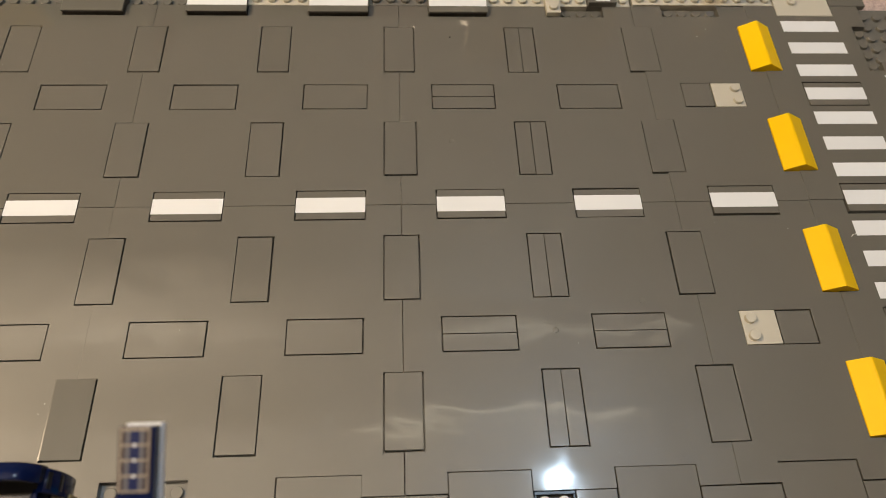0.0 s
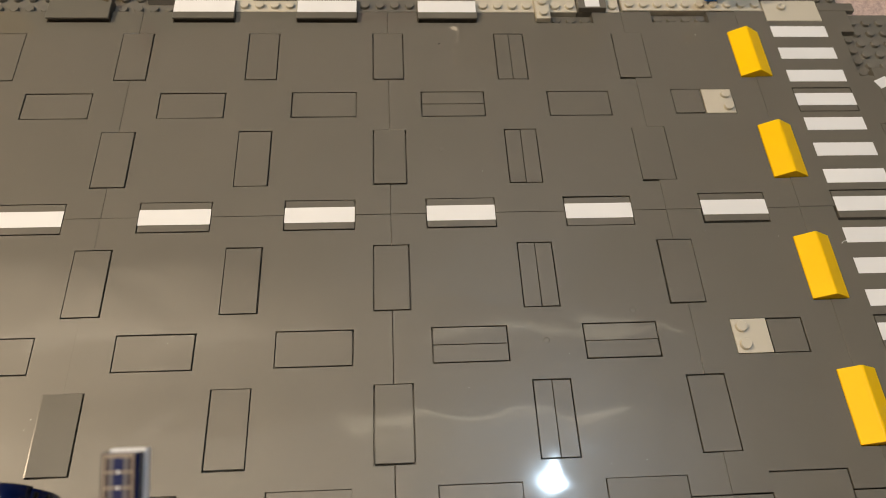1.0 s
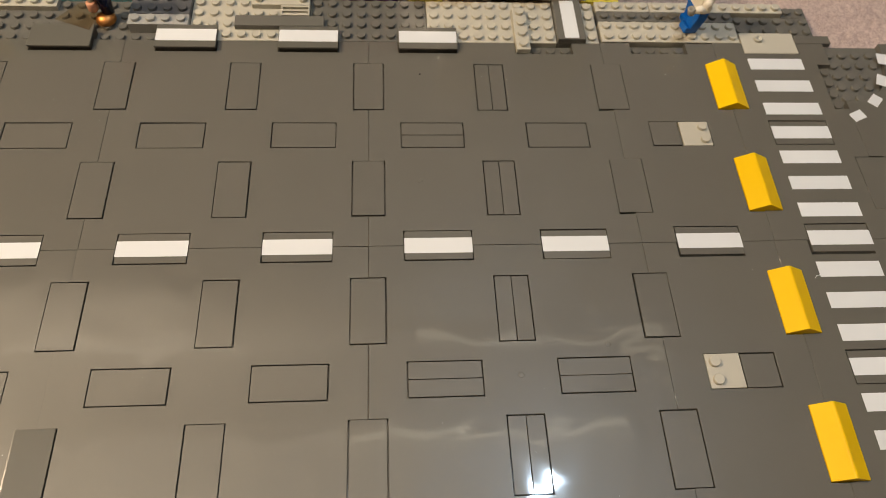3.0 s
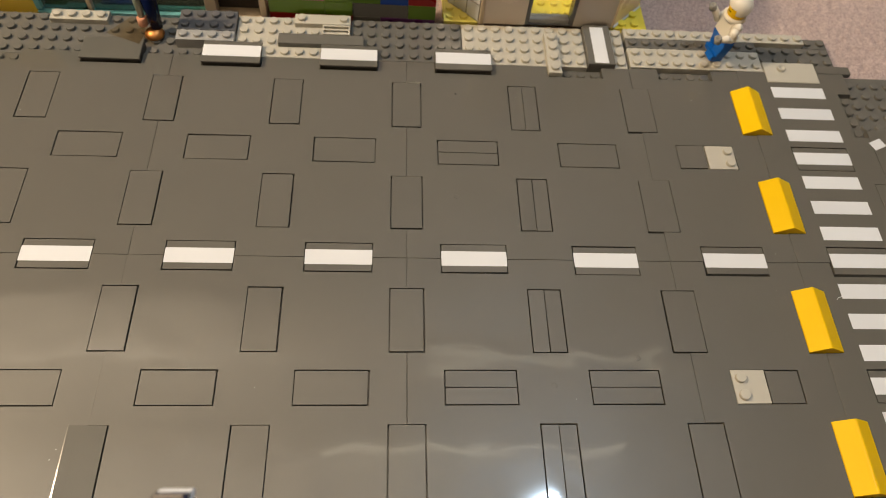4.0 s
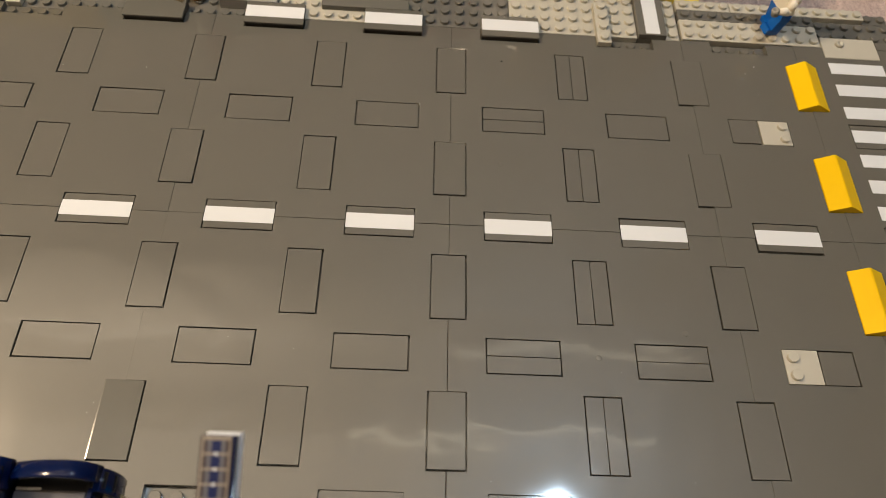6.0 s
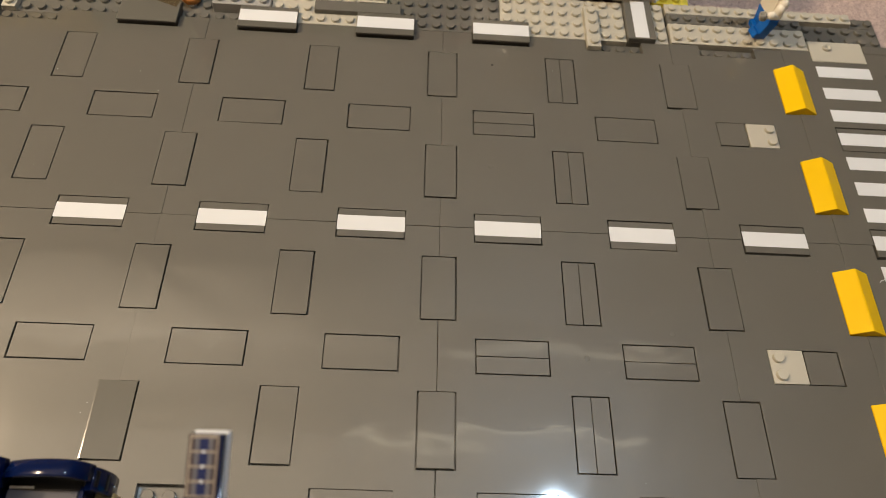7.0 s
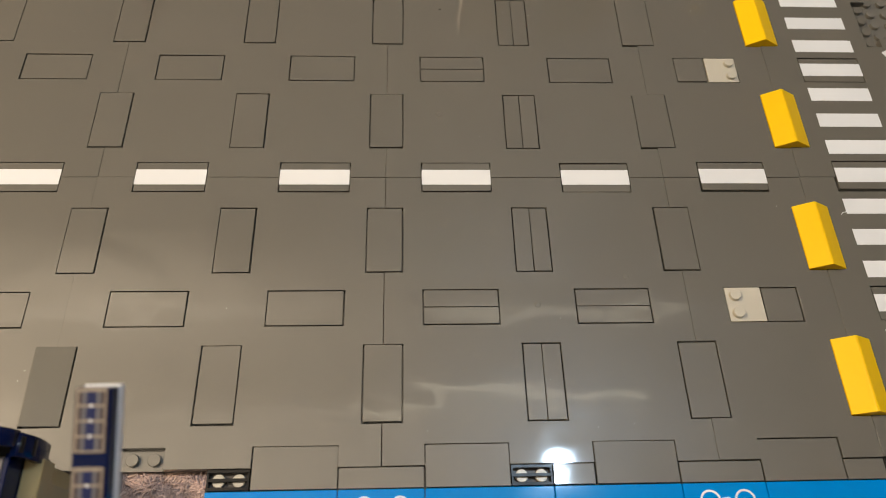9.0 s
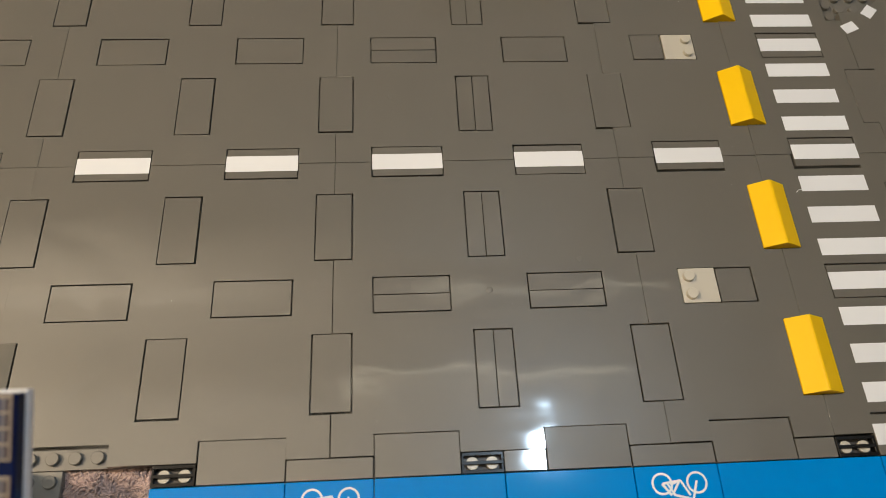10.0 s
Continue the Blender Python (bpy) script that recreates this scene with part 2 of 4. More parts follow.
def lathe(bm, u, v, profile, n=16, mi=0, m=None, smooth=True):
    """A turned form: profile of (radius, height) from below to above, closed at both ends."""
    b = bmesh.new()
    rings = []
    for r, z in profile:
        rings.append([b.verts.new(((u + r * math.cos(2 * math.pi * k / n)) * S, (v + r * math.sin(2 * math.pi * k / n)) * S, z * S)) for k in range(n)])
    for a, c in zip(rings, rings[1:]):
        for k in range(n):
            b.faces.new((a[k], a[(k + 1) % n], c[(k + 1) % n], c[k]))
    b.faces.new(rings[-1])
    b.faces.new(rings[0][::-1])
    for f in b.faces:
        f.smooth = smooth and len(f.verts) == 4
    join(bm, b, mi, m)


def stud(bm, u, v, z, mi=0):
    lathe(bm, u, v, [(0.3, z - 0.01), (0.3, z + 0.18), (0.275, z + 0.21)], 16, mi)


def add_stud(parent, u, v, z, mat):
    """A stud as a piece of its own on a plate; all of one colour share a mesh."""
    key = ("stud", mat.name)
    if key not in MESHES:
        bm = bmesh.new()
        stud(bm, 0, 0, 0)
        MESHES[key] = finish("stud", bm, mat)
        MESHES[key].set_sharp_from_angle(angle=radians(38))
    ob = new("stud", MESHES[key])
    ob.parent = parent
    ob.location = (u * S, v * S, z * S)


def rod(bm, a, b_, r, n=10, mi=0, r2=None):
    """A straight round bar from a to b_."""
    a, c = Vector(a), Vector(b_)
    d = c - a
    q = d.to_track_quat("Z", "Y").to_matrix().to_4x4()
    m = Matrix.Translation(a * S) @ q
    lathe(bm, 0, 0, [(r, 0), (r if r2 is None else r2, d.length)], n, mi, m)


def ball(bm, c, r, mi=0, squash=(1, 1, 1), n=16, m=None):
    b = bmesh.new()
    bmesh.ops.create_uvsphere(b, u_segments=n, v_segments=max(6, n // 2), radius=r * S)
    for f in b.faces:
        f.smooth = True
    bmesh.ops.transform(b, matrix=Matrix.Translation(Vector(c) * S) @ Matrix.Diagonal((*squash, 1)), verts=b.verts)
    join(bm, b, mi, m)


def prism(bm, outline, z0, z1, mi=0):
    """An upright prism over a plan outline."""
    low = [bm.verts.new((u * S, v * S, z0 * S)) for u, v in outline]
    top = [bm.verts.new((u * S, v * S, z1 * S)) for u, v in outline]
    n = len(outline)
    fs = [bm.faces.new(top), bm.faces.new(low[::-1])]
    fs += [bm.faces.new((low[k], low[(k + 1) % n], top[(k + 1) % n], top[k])) for k in range(n)]
    for f in fs:
        f.material_index = mi


def tile_mesh(w, d, h, mat):
    key = (w, d, h, mat.name)
    if key not in MESHES:
        bm = bmesh.new()
        box(bm, -w / 2, w / 2, -d / 2, d / 2, -h, 0, 0.012, steps=2)
        MESHES[key] = finish("tile", bm, mat)
    return MESHES[key]


def tile(u0, u1, v0, v1, parent, mat=None, top=0.0, h=P, gap=0.063, name="tile", tilt=0.35, label="", loose=0.45):
    """A smooth tile, a little loose in its place."""
    w, d = u1 - u0 - 2 * gap, v1 - v0 - 2 * gap
    ob = new(name, tile_mesh(round(w, 3), round(d, 3), h, mat or ROAD))
    slack = gap * loose
    x, y = (u0 + u1) / 2 + rng.uniform(-slack, slack), (v0 + v1) / 2 + rng.uniform(-slack, slack)
    ob.matrix_world = pose(x * S, y * S, (top + rng.uniform(-0.006, 0.006)) * S, rng.uniform(-tilt, tilt), rng.uniform(-tilt, tilt), rng.uniform(-0.15, 0.15))
    ob.parent = parent
    ob.matrix_parent_inverse = parent.matrix_world.inverted()
    return tagged(ob, label)


def printed(u0, u1, v0, v1, z, parent, mat=None, name="stripe", turn=0.0, label=""):
    """A thin printed bar on a tile or plate, in the world's measures."""
    key = ("bar", round(u1 - u0, 3), round(v1 - v0, 3), (mat or WHITE).name)
    if key not in MESHES:
        bm = bmesh.new()
        w, d = (u1 - u0) / 2, (v1 - v0) / 2
        box(bm, -w, w, -d, d, 0, 0.012, 0)
        MESHES[key] = finish(name, bm, mat or WHITE)
    ob = new(name, MESHES[key])
    ob.matrix_world = pose((u0 + u1) / 2 * S, (v0 + v1) / 2 * S, z * S, 0, 0, turn)
    ob.parent = parent
    ob.matrix_parent_inverse = parent.matrix_world.inverted()
    return tagged(ob, label)


# ---- the room and its floor ----
def room():
    def slab(name, a, b, mat, label, category):
        bm = bmesh.new()
        bmesh.ops.create_cube(bm, size=1.0, matrix=Matrix.Translation([(p + q) / 2 for p, q in zip(a, b)]) @ Matrix.Diagonal([q - p for p, q in zip(a, b)] + [1]))
        whole(name, bm, mat, label, category, kind="structure")
    slab("wall_north", (-2.4, 0.63, -0.1), (2.4, 0.73, 2.4), WALLPAINT, "plain sand painted room wall", "wall")
    slab("trim", (-2.4, 0.575, 2.34), (2.4, 0.63, 2.40), WALLPAINT, "sand painted coving between wall and ceiling", "coving")
    slab("trim", (-2.4, 0.60, 1.56), (2.4, 0.63, 1.61), CEILPAINT, "white rail along the wall", "rail")
    slab("wall_south", (-2.4, -2.5, -0.1), (2.4, -2.4, 2.5), WALLPAINT, "plain sand painted room wall", "wall")
    slab("wall_east", (2.4, -2.5, -0.1), (2.5, 0.73, 2.5), WALLPAINT, "plain sand painted room wall", "wall")
    slab("wall_west", (-2.5, -2.5, -0.1), (-2.4, 0.73, 2.5), WALLPAINT, "plain sand painted room wall", "wall")
    slab("ceiling", (-2.5, -2.5, 2.4), (2.5, 0.73, 2.5), ARTEX, "white ceiling with swirled textured paint", "ceiling")


def carpet_floor():
    """One sheet: dense tufted pile near the toys, coarser towards the walls."""
    def axis(lo, hi, fine, far):
        a = list(np.arange(lo, hi + 1e-6, fine))
        out = [hi + (far - hi) * k / 8 for k in range(1, 9)]
        pre = [lo - (2.4 + lo) * k / 8 for k in range(8, 0, -1)]
        return pre + a + out
    xs, ys = axis(-0.13, 0.42, 0.0016, 2.4), axis(-0.16, 0.34, 0.0016, 0.63)
    bump = {}
    verts, faces = [], []
    for j, y in enumerate(ys):
        for i, x in enumerate(xs):
            near = -0.13 <= x <= 0.42 and -0.16 <= y <= 0.34 and (y > 0.12 or (x < 0.0 and y < -0.11))
            h = 0.0
            if near:
                p = Vector((x * 260, y * 260, 0))
                h = 0.0016 * noise.noise(p) + 0.0010 * noise.noise(p * 2.7 + Vector((7, 3, 1)))
            verts.append((x, y, FLOOR * S - 0.0012 + h))
    w = len(xs)
    for j in range(len(ys) - 1):
        for i in range(w - 1):
            faces.append((j * w + i, j * w + i + 1, (j + 1) * w + i + 1, (j + 1) * w + i))
    me = bpy.data.meshes.new("floor")
    me.from_pydata(verts, [], faces)
    me.materials.append(CARPET)
    me.polygons.foreach_set("use_smooth", [True] * len(me.polygons))
    tagged(new("floor", me), "pinkish beige tufted carpet floor with flecked pile", "carpet", kind="structure")


def streak_bar(u0, u1, y, z, size, glow):
    """A slim warm glowing bar along the wall, added to mirror streaks in the road."""
    m, nt, p = mat_base("streak_glow")
    p.inputs["Emission Color"].default_value = (1.0, 0.88, 0.62, 1)
    p.inputs["Emission Strength"].default_value = glow
    bm = bmesh.new()
    bmesh.ops.create_cube(bm, size=1.0, matrix=Matrix.Translation(((u0 + u1) / 2, y, z)) @ Matrix.Diagonal((u1 - u0, size, size, 1)))
    bmesh.ops.bevel(bm, geom=bm.edges[:], offset=size * 0.2, segments=2, affect="EDGES")
    whole("streak_bar", bm, m, "slim warm glowing bar added to mirror a pale streak in the road", "light strip", "light strips")


room()
carpet_floor()
streak_bar(-0.2, 0.9, 0.565, 2.345, 0.012, 2.9)
streak_bar(0.1, 0.8, 0.59, 1.59, 0.012, 1.4)


# ---- the road: interlocking plates with tiled slots ----
UP = [(u, v) for u in range(-40, 49, 8) for v in (-12, -4, 4, 12)]       # slots that run ahead
ACROSS = [(u, v) for u in range(-36, 45, 8) for v in (-16, -8, 0, 8, 16)]  # slots that run across
SLOTS = [(u - 1, u + 1, v - 2, v + 2) for u, v in UP] + [(u - 2, u + 2, v - 1, v + 1) for u, v in ACROSS]
HOLES = {(a, b) for u0, u1, v0, v1 in SLOTS for a in range(u0, u1) for b in range(v0, v1)}
OPEN = {(a, b) for a in (10, 11, 12, 13, 18, 19, 20, 21, -30, -29, -28, -27, 2, 3, 4, 5) for b in (15,)}
OPEN |= {(a, -16) for a in (-14, -13, -12, -11)} | {(31, b) for b in range(10, 14)}


def road_plate(u0, u1, v0, v1, ext=(0, 0), holes=HOLES, studs=OPEN, label="dark grey glossy plastic road plate with tiled slots"):
    """Top skin with square-edged slots one plate deep, their floors and studs."""
    root = thing("road_plate", label, "road plate", "road plates of the street")
    bm = bmesh.new()
    at = {}
    seam, cross = 0.008, 0.014

    def edge(c, lo, hi, more, gap):
        return c + gap - more if c == lo else c - gap if c == hi else c

    def vert(a, b, z):
        if (a, b, z) not in at:
            at[a, b, z] = bm.verts.new((edge(a, u0, u1, ext[0], seam) * S, edge(b, v0, v1, ext[1], cross) * S, z * S))
        return at[a, b, z]

    def level(a, b):
        if not (u0 <= a < u1 and v0 <= b < v1):
            return FLOOR
        return -P if (a, b) in holes else 0.0
    for a in range(u0, u1):
        for b in range(v0, v1):
            z = level(a, b)
            bm.faces.new((vert(a, b, z), vert(a + 1, b, z), vert(a + 1, b + 1, z), vert(a, b + 1, z)))
            for (da, db), (p, q) in (((1, 0), ((1, 0), (1, 1))), ((-1, 0), ((0, 1), (0, 0))), ((0, 1), ((1, 1), (0, 1))), ((0, -1), ((0, 0), (1, 0)))):
                y = level(a + da, b + db)
                if y < z:
                    p, q = (a + p[0], b + p[1]), (a + q[0], b + q[1])
                    bm.faces.new((vert(*p, z), vert(*p, y), vert(*q, y), vert(*q, z)))
    bm.normal_update()
    rim = [e for e in bm.edges if len(e.link_faces) == 2 and abs(e.verts[0].co.z) < 1e-6 and abs(e.verts[1].co.z) < 1e-6
           and abs(e.link_faces[0].normal.z - e.link_faces[1].normal.z) > 0.5]
    for f in bmesh.ops.bevel(bm, geom=rim, offset=0.013 * S, segments=2, affect="EDGES")["faces"]:
        f.smooth = True
    for a, b in sorted(studs):
        if u0 <= a < u1 and v0 <= b < v1:
            add_stud(root, a + 0.5, b + 0.5, -P, ROAD)
    part("plate_body", bm, ROAD, root)
    return root


PLATES = {}
EXTRA = {(-16, -16): (0.015, 0), (16, 0): (0.1, 0.08), (16, -16): (0.05, 0), (24, 0): (0.15, 0.14), (24, -16): (0.08, 0)}  # wider rims towards their neighbours
for lo, hi in ((-48, -32), (-32, -16), (-16, 0), (0, 16), (16, 24), (24, 32)):
    for below, above in ((-16, 0), (0, 16)):
        PLATES[lo, below] = road_plate(lo, hi, below, above, EXTRA.get((lo, below), (0, 0)))


def plate_at(u, v):
    for (lo, below), ob in PLATES.items():
        hi = {-48: -32, -32: -16, -16: 0, 0: 16, 16: 24, 24: 32}[lo]
        if lo <= u < hi and below <= v < below + 16:
            return ob
    return PLATES[24, 0]


SPLIT_UP = {8}
SPLIT_ACROSS = {(4, 8), (4, -8), (12, -8)}
for u, v in UP:
    if not -34 <= u <= 30 or (u == 24):
        continue
    home = plate_at(u - 0.5 if u == 32 else u, v)
    if u in SPLIT_UP:
        tile(u - 0.948, u - 0.006, v - 1.948, v + 1.948, home, gap=0.012)
        tile(u + 0.006, u + 0.948, v - 1.948, v + 1.948, home, gap=0.012)
    elif (u, v) == (-16, -12):
        t = tile(u - 1, u + 1, v - 2, v + 2, home, tilt=0, top=0.03, label="road tile with one raised edge")
        bm = bmesh.new()
        box(bm, -0.955, 0.955, -1.955, 1.955, -P, 0, 0)
        bmesh.ops.bisect_plane(bm, geom=bm.verts[:] + bm.edges[:] + bm.faces[:], plane_co=(-0.885 * S, 0, 0), plane_no=(1, 0, 0))
        for w in bm.verts:  # a soft worn edge along the raised side, sloped to shape the lamp's glint
            if w.co.x < -0.93 * S and w.co.z > -0.1 * S:
                w.co.z -= 0.0125 * S
                w.co.y *= 0.999
        t.data = finish("tile", bm, WORN)
        t.matrix_basis = pose((u - 0.045) * S, (v + 0.03) * S, 0.025 * S, 0.3, 1.6, -0.3)
    else:
        a, b, c, d = (-0.122, 0.02, -0.03, 0.05) if u == 16 and v > 0 else (-0.04, 0, -0.01, -0.02) if u == 16 else (0, 0, 0, 0)
        if v > 0 and u in (-16, 0):  # pushed against one side of their slots
            a, b, c, d = (-0.03, -0.03, 0.02, 0.03) if u else (0, 0, 0.035, 0.035)
        tile(u - 1 + a, u + 1 + b, v - 2 + c, v + 2 + d, home, loose=0.1 if u in (-16, 0, 16) and v > 0 else 0.55, top=0.012 if u == 16 else 0.0, tilt=0.05 if u == 16 else 0.35)
tile(31, 33.02, 2, 6, plate_at(31, 4), gap=0.03, tilt=0.1)
tile(31, 33.02, -6, -2, plate_at(31, -4), gap=0.03, tilt=0.1)
for u, v in ACROSS:
    home = plate_at(u, min(v, 15))
    if v in (-16, 16) or not -36 < u < 32:
        continue
    if (u, v) in SPLIT_ACROSS:
        tile(u - 1.948, u + 1.948, v - 0.948, v - 0.006, home, gap=0.012)
        tile(u - 1.948, u + 1.948, v + 0.006, v + 0.948, home, gap=0.012)
    elif (u, v) in ((20, 8), (20, -8)):
        far = v == 8
        tile(*((18, 20) if far else (20, 22)), v - 1, v + 1, home)
        a = 20 if far else 18
        pale = tile(a, a + 2, v - 1, v + 1, home, LIGHT, gap=0.03, name="pale_plate", label="light grey plate with two studs", tilt=0.1)
        for dv in (-0.5, 0.5):
            add_stud(pale, 0.5 if far else -0.5, dv, 0, LIGHT)
    else:
        t = tile(u - 2, u + 2, v - 1, v + 1, home)
        if v == 0 or u == 28:
            printed(u - 1.96, u + 1.96, v - 0.5, v + 0.5, 0.004, t, label="white printed lane stripe")

# crossing bars printed straight on the plates
for v in range(-14, 15, 2):
    if v % 8:
        printed(26.05, 29.95, v - 0.5, v + 0.5, 0.002, plate_at(28, v), name="crossing_bar", label="white printed crossing bar")


def bump_ramp(u, v, half):
    """A yellow roof-shaped ramp in a slot."""
    root = thing("speed_bump", "bright yellow plastic double-sloped speed bump on the road", "speed bump", "yellow speed bumps in a row")
    bm = bmesh.new()
    g = 0.03
    prof = [(-half, -P), (half, -P), (half, 0.06), (0.06, 0.62), (-0.06, 0.62), (-half, 0.06)]
    rings = [[bm.verts.new(((u + a) * S, (v + b) * S, z * S)) for a, z in prof] for b in (-2 + g, 2 - g)]
    n = len(prof)
    for k in range(n):
        bm.faces.new((rings[0][k], rings[0][(k + 1) % n], rings[1][(k + 1) % n], rings[1][k]))
    bm.faces.new(rings[0][::-1])
    bm.faces.new(rings[1])
    bmesh.ops.bevel(bm, geom=[e for e in bm.edges], offset=0.015 * S, segments=1, affect="EDGES")
    part("ramp_body", bm, YELLOW, root)


for v in (12, 4, -4, -12):
    bump_ramp(24 + (0.18 if v > 0 else 0.09), v + (0.13 if v > 0 else 0.04), 1.055 if v > 0 else 1.03)


def curve_plate():
    """The curved-lane plate beside the crossing: a studded corner and a dashed arc."""
    root = thing("curve_plate", "dark grey road plate with studded corner and dashed curve", "road plate", "road plates of the street")
    bm = bmesh.new()
    arc = [(32.03 + 4.2 * math.sin(a) ** 0.8 * 1.0, 16 - 5.4 * math.cos(a) ** 0.9) for a in [math.pi / 2 * k / 12 for k in range(13)]]
    # lane surface outside the arc
    outer = [(32.03, 0.02)] + [(48, 0.02), (48, 15.98)] + [(max(p[0], 32.03), min(p[1], 15.98)) for p in arc[::-1]]
    outer += [(32.03, 6.0), (33.0, 6.0), (33.0, 2.0), (32.03, 2.0)]
    prism(bm, outer, -P, 0.0)
    part("lane_surface", bm, ROAD, root)
    bm = bmesh.new()
    box(bm, 32.03, 37, 9.5, 15.98, FLOOR, -P, 0.02)
    for i in range(5):
        for j in range(6):
            u, v = 32.35 + i, 11.1 + j
            if v < 15.9 and ((u - 32.03) / 3.95) ** 2 + ((16 - v) / 5.2) ** 2 < 1:
                add_stud(root, u, v, -P, GREY)
    part("studded_corner", bm, GREY, root)
    bm = bmesh.new()
    box(bm, 37, 48, 0.02, 15.98, FLOOR, -P - 0.01, 0)
    box(bm, 32.03, 37, 0.02, 9.5, FLOOR, -P - 0.01, 0)
    part("underside", bm, GREY, root)
    for u, v, turn in ((32.42, 9.35, 25), (34.12, 10.68, 47), (35.25, 12.5, 66), (36.0, 14.5, 80)):
        printed(u - 0.5, u + 0.5, v - 0.36, v + 0.36, 0.004, root, name="curve_dash", turn=turn, label="white printed curve dash")
    root.location = (0.225 * S, 0.25 * S, 0)


curve_plate()
PLATES[32, -16] = road_plate(32, 48, -16, 0, (0.07, 0))

# the far plates have crept a little out of line
for key, du, dv in (((16, 0), 0.10, 0.10), ((16, -16), 0.05, 0.02), ((24, 0), 0.25, 0.2), ((24, -16), 0.13, 0.06), ((32, -16), 0.2, 0.1)):
    PLATES[key].location = (du * S, dv * S, 0)
PLATES[-16, -16].matrix_world = pose(0, -0.02 * S, 0.014 * S, 0, 0, -0.095)  # sits a hair proud of its neighbour


# ---- the studded pavement behind the road ----
def stud_plate(name, u0, u1, v0, v1, top, mat, label, skip=(), group="studded pavement plates", low=None, kinds="plate"):
    root = thing(name, label, kinds, group)
    bm = bmesh.new()
    box(bm, u0 + 0.02, u1 - 0.02, v0 + 0.02, v1 - 0.02, FLOOR if low is None else low, top, 0.025)
    n, d = round(u1 - u0), round(v1 - v0)
    for i in range(n):
        for j in range(d):
            if (i, j) not in skip:
                add_stud(root, u0 + i + 0.5, v0 + j + 0.5, top, mat)
    part("plate_body", bm, mat, root)
    if u0 >= 16:
        root.location = (0.2 * S, 0.2 * S, 0)
    return root


stud_plate("base_plate", -40, -12, 16, 20, -P, GREY, "dark grey studded base plate behind the road")
stud_plate("base_plate", -12, -4, 16, 20, 0, LIGHT, "light grey studded plate behind the road")
stud_plate("base_plate", -4, 4, 16, 20, 0, GREY, "dark grey studded plate behind the road")
stud_plate("base_plate", 4, 13, 16, 20, 0, LIGHT, "light grey studded plate behind the road")
stud_plate("base_plate", 13, 15, 16, 20, 0, GREY, "dark grey studded plate under a striped tile")
stud_plate("base_plate", 15, 16, 16, 20, 0, LIGHT, "narrow light grey studded plate")
stud_plate("base_plate", 16, 26, 18, 19, 0, GREY, "dark grey studded strip between light plates")
stud_plate("base_plate", 16, 26, 16, 18, 0, LIGHT, "long light grey studded plate with a figure on it")
stud_plate("base_plate", 16, 20, 19, 20, 0, LIGHT, "narrow light grey studded strip")
stud_plate("base_plate", 20, 30, 19, 20, 0, LIGHT, "narrow light grey studded strip")
stud_plate("base_plate", 26, 32, 16, 19, -P, GREY, "dark grey studded corner plate")
stud_plate("base_plate", 30, 32, 19, 20, -P, GREY, "dark grey studded corner plate end")

stud_plate("raised_plate", -25, -21, 19, 20, 0, LIGHT, "white one by four plate on dark base plate", low=-P)
stud_plate("raised_plate", -16, -12, 18, 20, P, BLUEGREY, "blue grey two by four plate on dark base plate", low=-P)
stud_plate("raised_plate", -16, -12, 17, 18, P, PALE, "pale grey one by four plate on dark base plate", low=-P)
stud_plate("raised_plate", -8, -4, 19, 20, P, LIGHT, "light grey plate with two end studs", skip=((1, 0), (2, 0)), low=0.0)
stud_plate("raised_plate", 10, 11, 15, 19, P, LIGHT, "light grey one by four plate over the road edge", low=0.0)


def raised_tile(u0, u1, v0, v1, low, top, mat, label, stripe=None):
    root = thing("loose_tile", label, "tile", "raised tiles along the road edge")
    bm = bmesh.new()
    if top - low > P + 0.05:
        # dark inset block: the shade below the tile is put into its colour
        b = bmesh.new()
        box(b, u0 + 0.06, u1 - 0.06, v0 + 0.10, v1 - 0.05, low, top - 0.14, 0.02)
        part("support_block", b, DARKIN, root, "dark block standing in for the shade under the tile")
        box(bm, u0 + 0.015, u1 - 0.015, v0 + 0.015, v1 - 0.015, top - 0.15, top, 0.03)
    else:
        box(bm, u0 + 0.015, u1 - 0.015, v0 + 0.015, v1 - 0.015, low, top, 0.03)
    t = part("tile_body", bm, mat, root)
    if stripe:
        printed(*stripe, top + 0.002, root, label="white printed stripe")
    return root


raised_tile(-34.2, -30.2, 16.1, 18.2, -P, P, GREY, "dark grey striped tile beside the dark base plate", (-34.15, -30.25, 16.6, 17.7))
stud_plate("raised_plate", -30, -29, 16, 20, 0, LIGHT, "white one by four plate on dark base plate", low=-P)
raised_tile(-22, -18, 15, 17, -P, P, DULL, "plain dark grey tile raised above the road edge")
for u in (-12, -4, 4):
    raised_tile(u - 2, u + 2, 15, 17, -P, P, DULL, "dark grey tile with white stripe raised above the road edge", (u - 1.95, u + 1.95, 15.55, 16.6))
raised_tile(13, 15, 16, 20, 0, P, GREY, "dark grey tile with a lengthwise white stripe", (13.5, 14.5, 16.12, 19.75))
raised_tile(-9, -3, 17, 18, 0, P, GREY, "long narrow dark grey tile on studded plates")
raised_tile(30.28, 32.95, 16.21, 17.0, -P, 0.0, ROAD, "small smooth dark grey tile at the road corner")


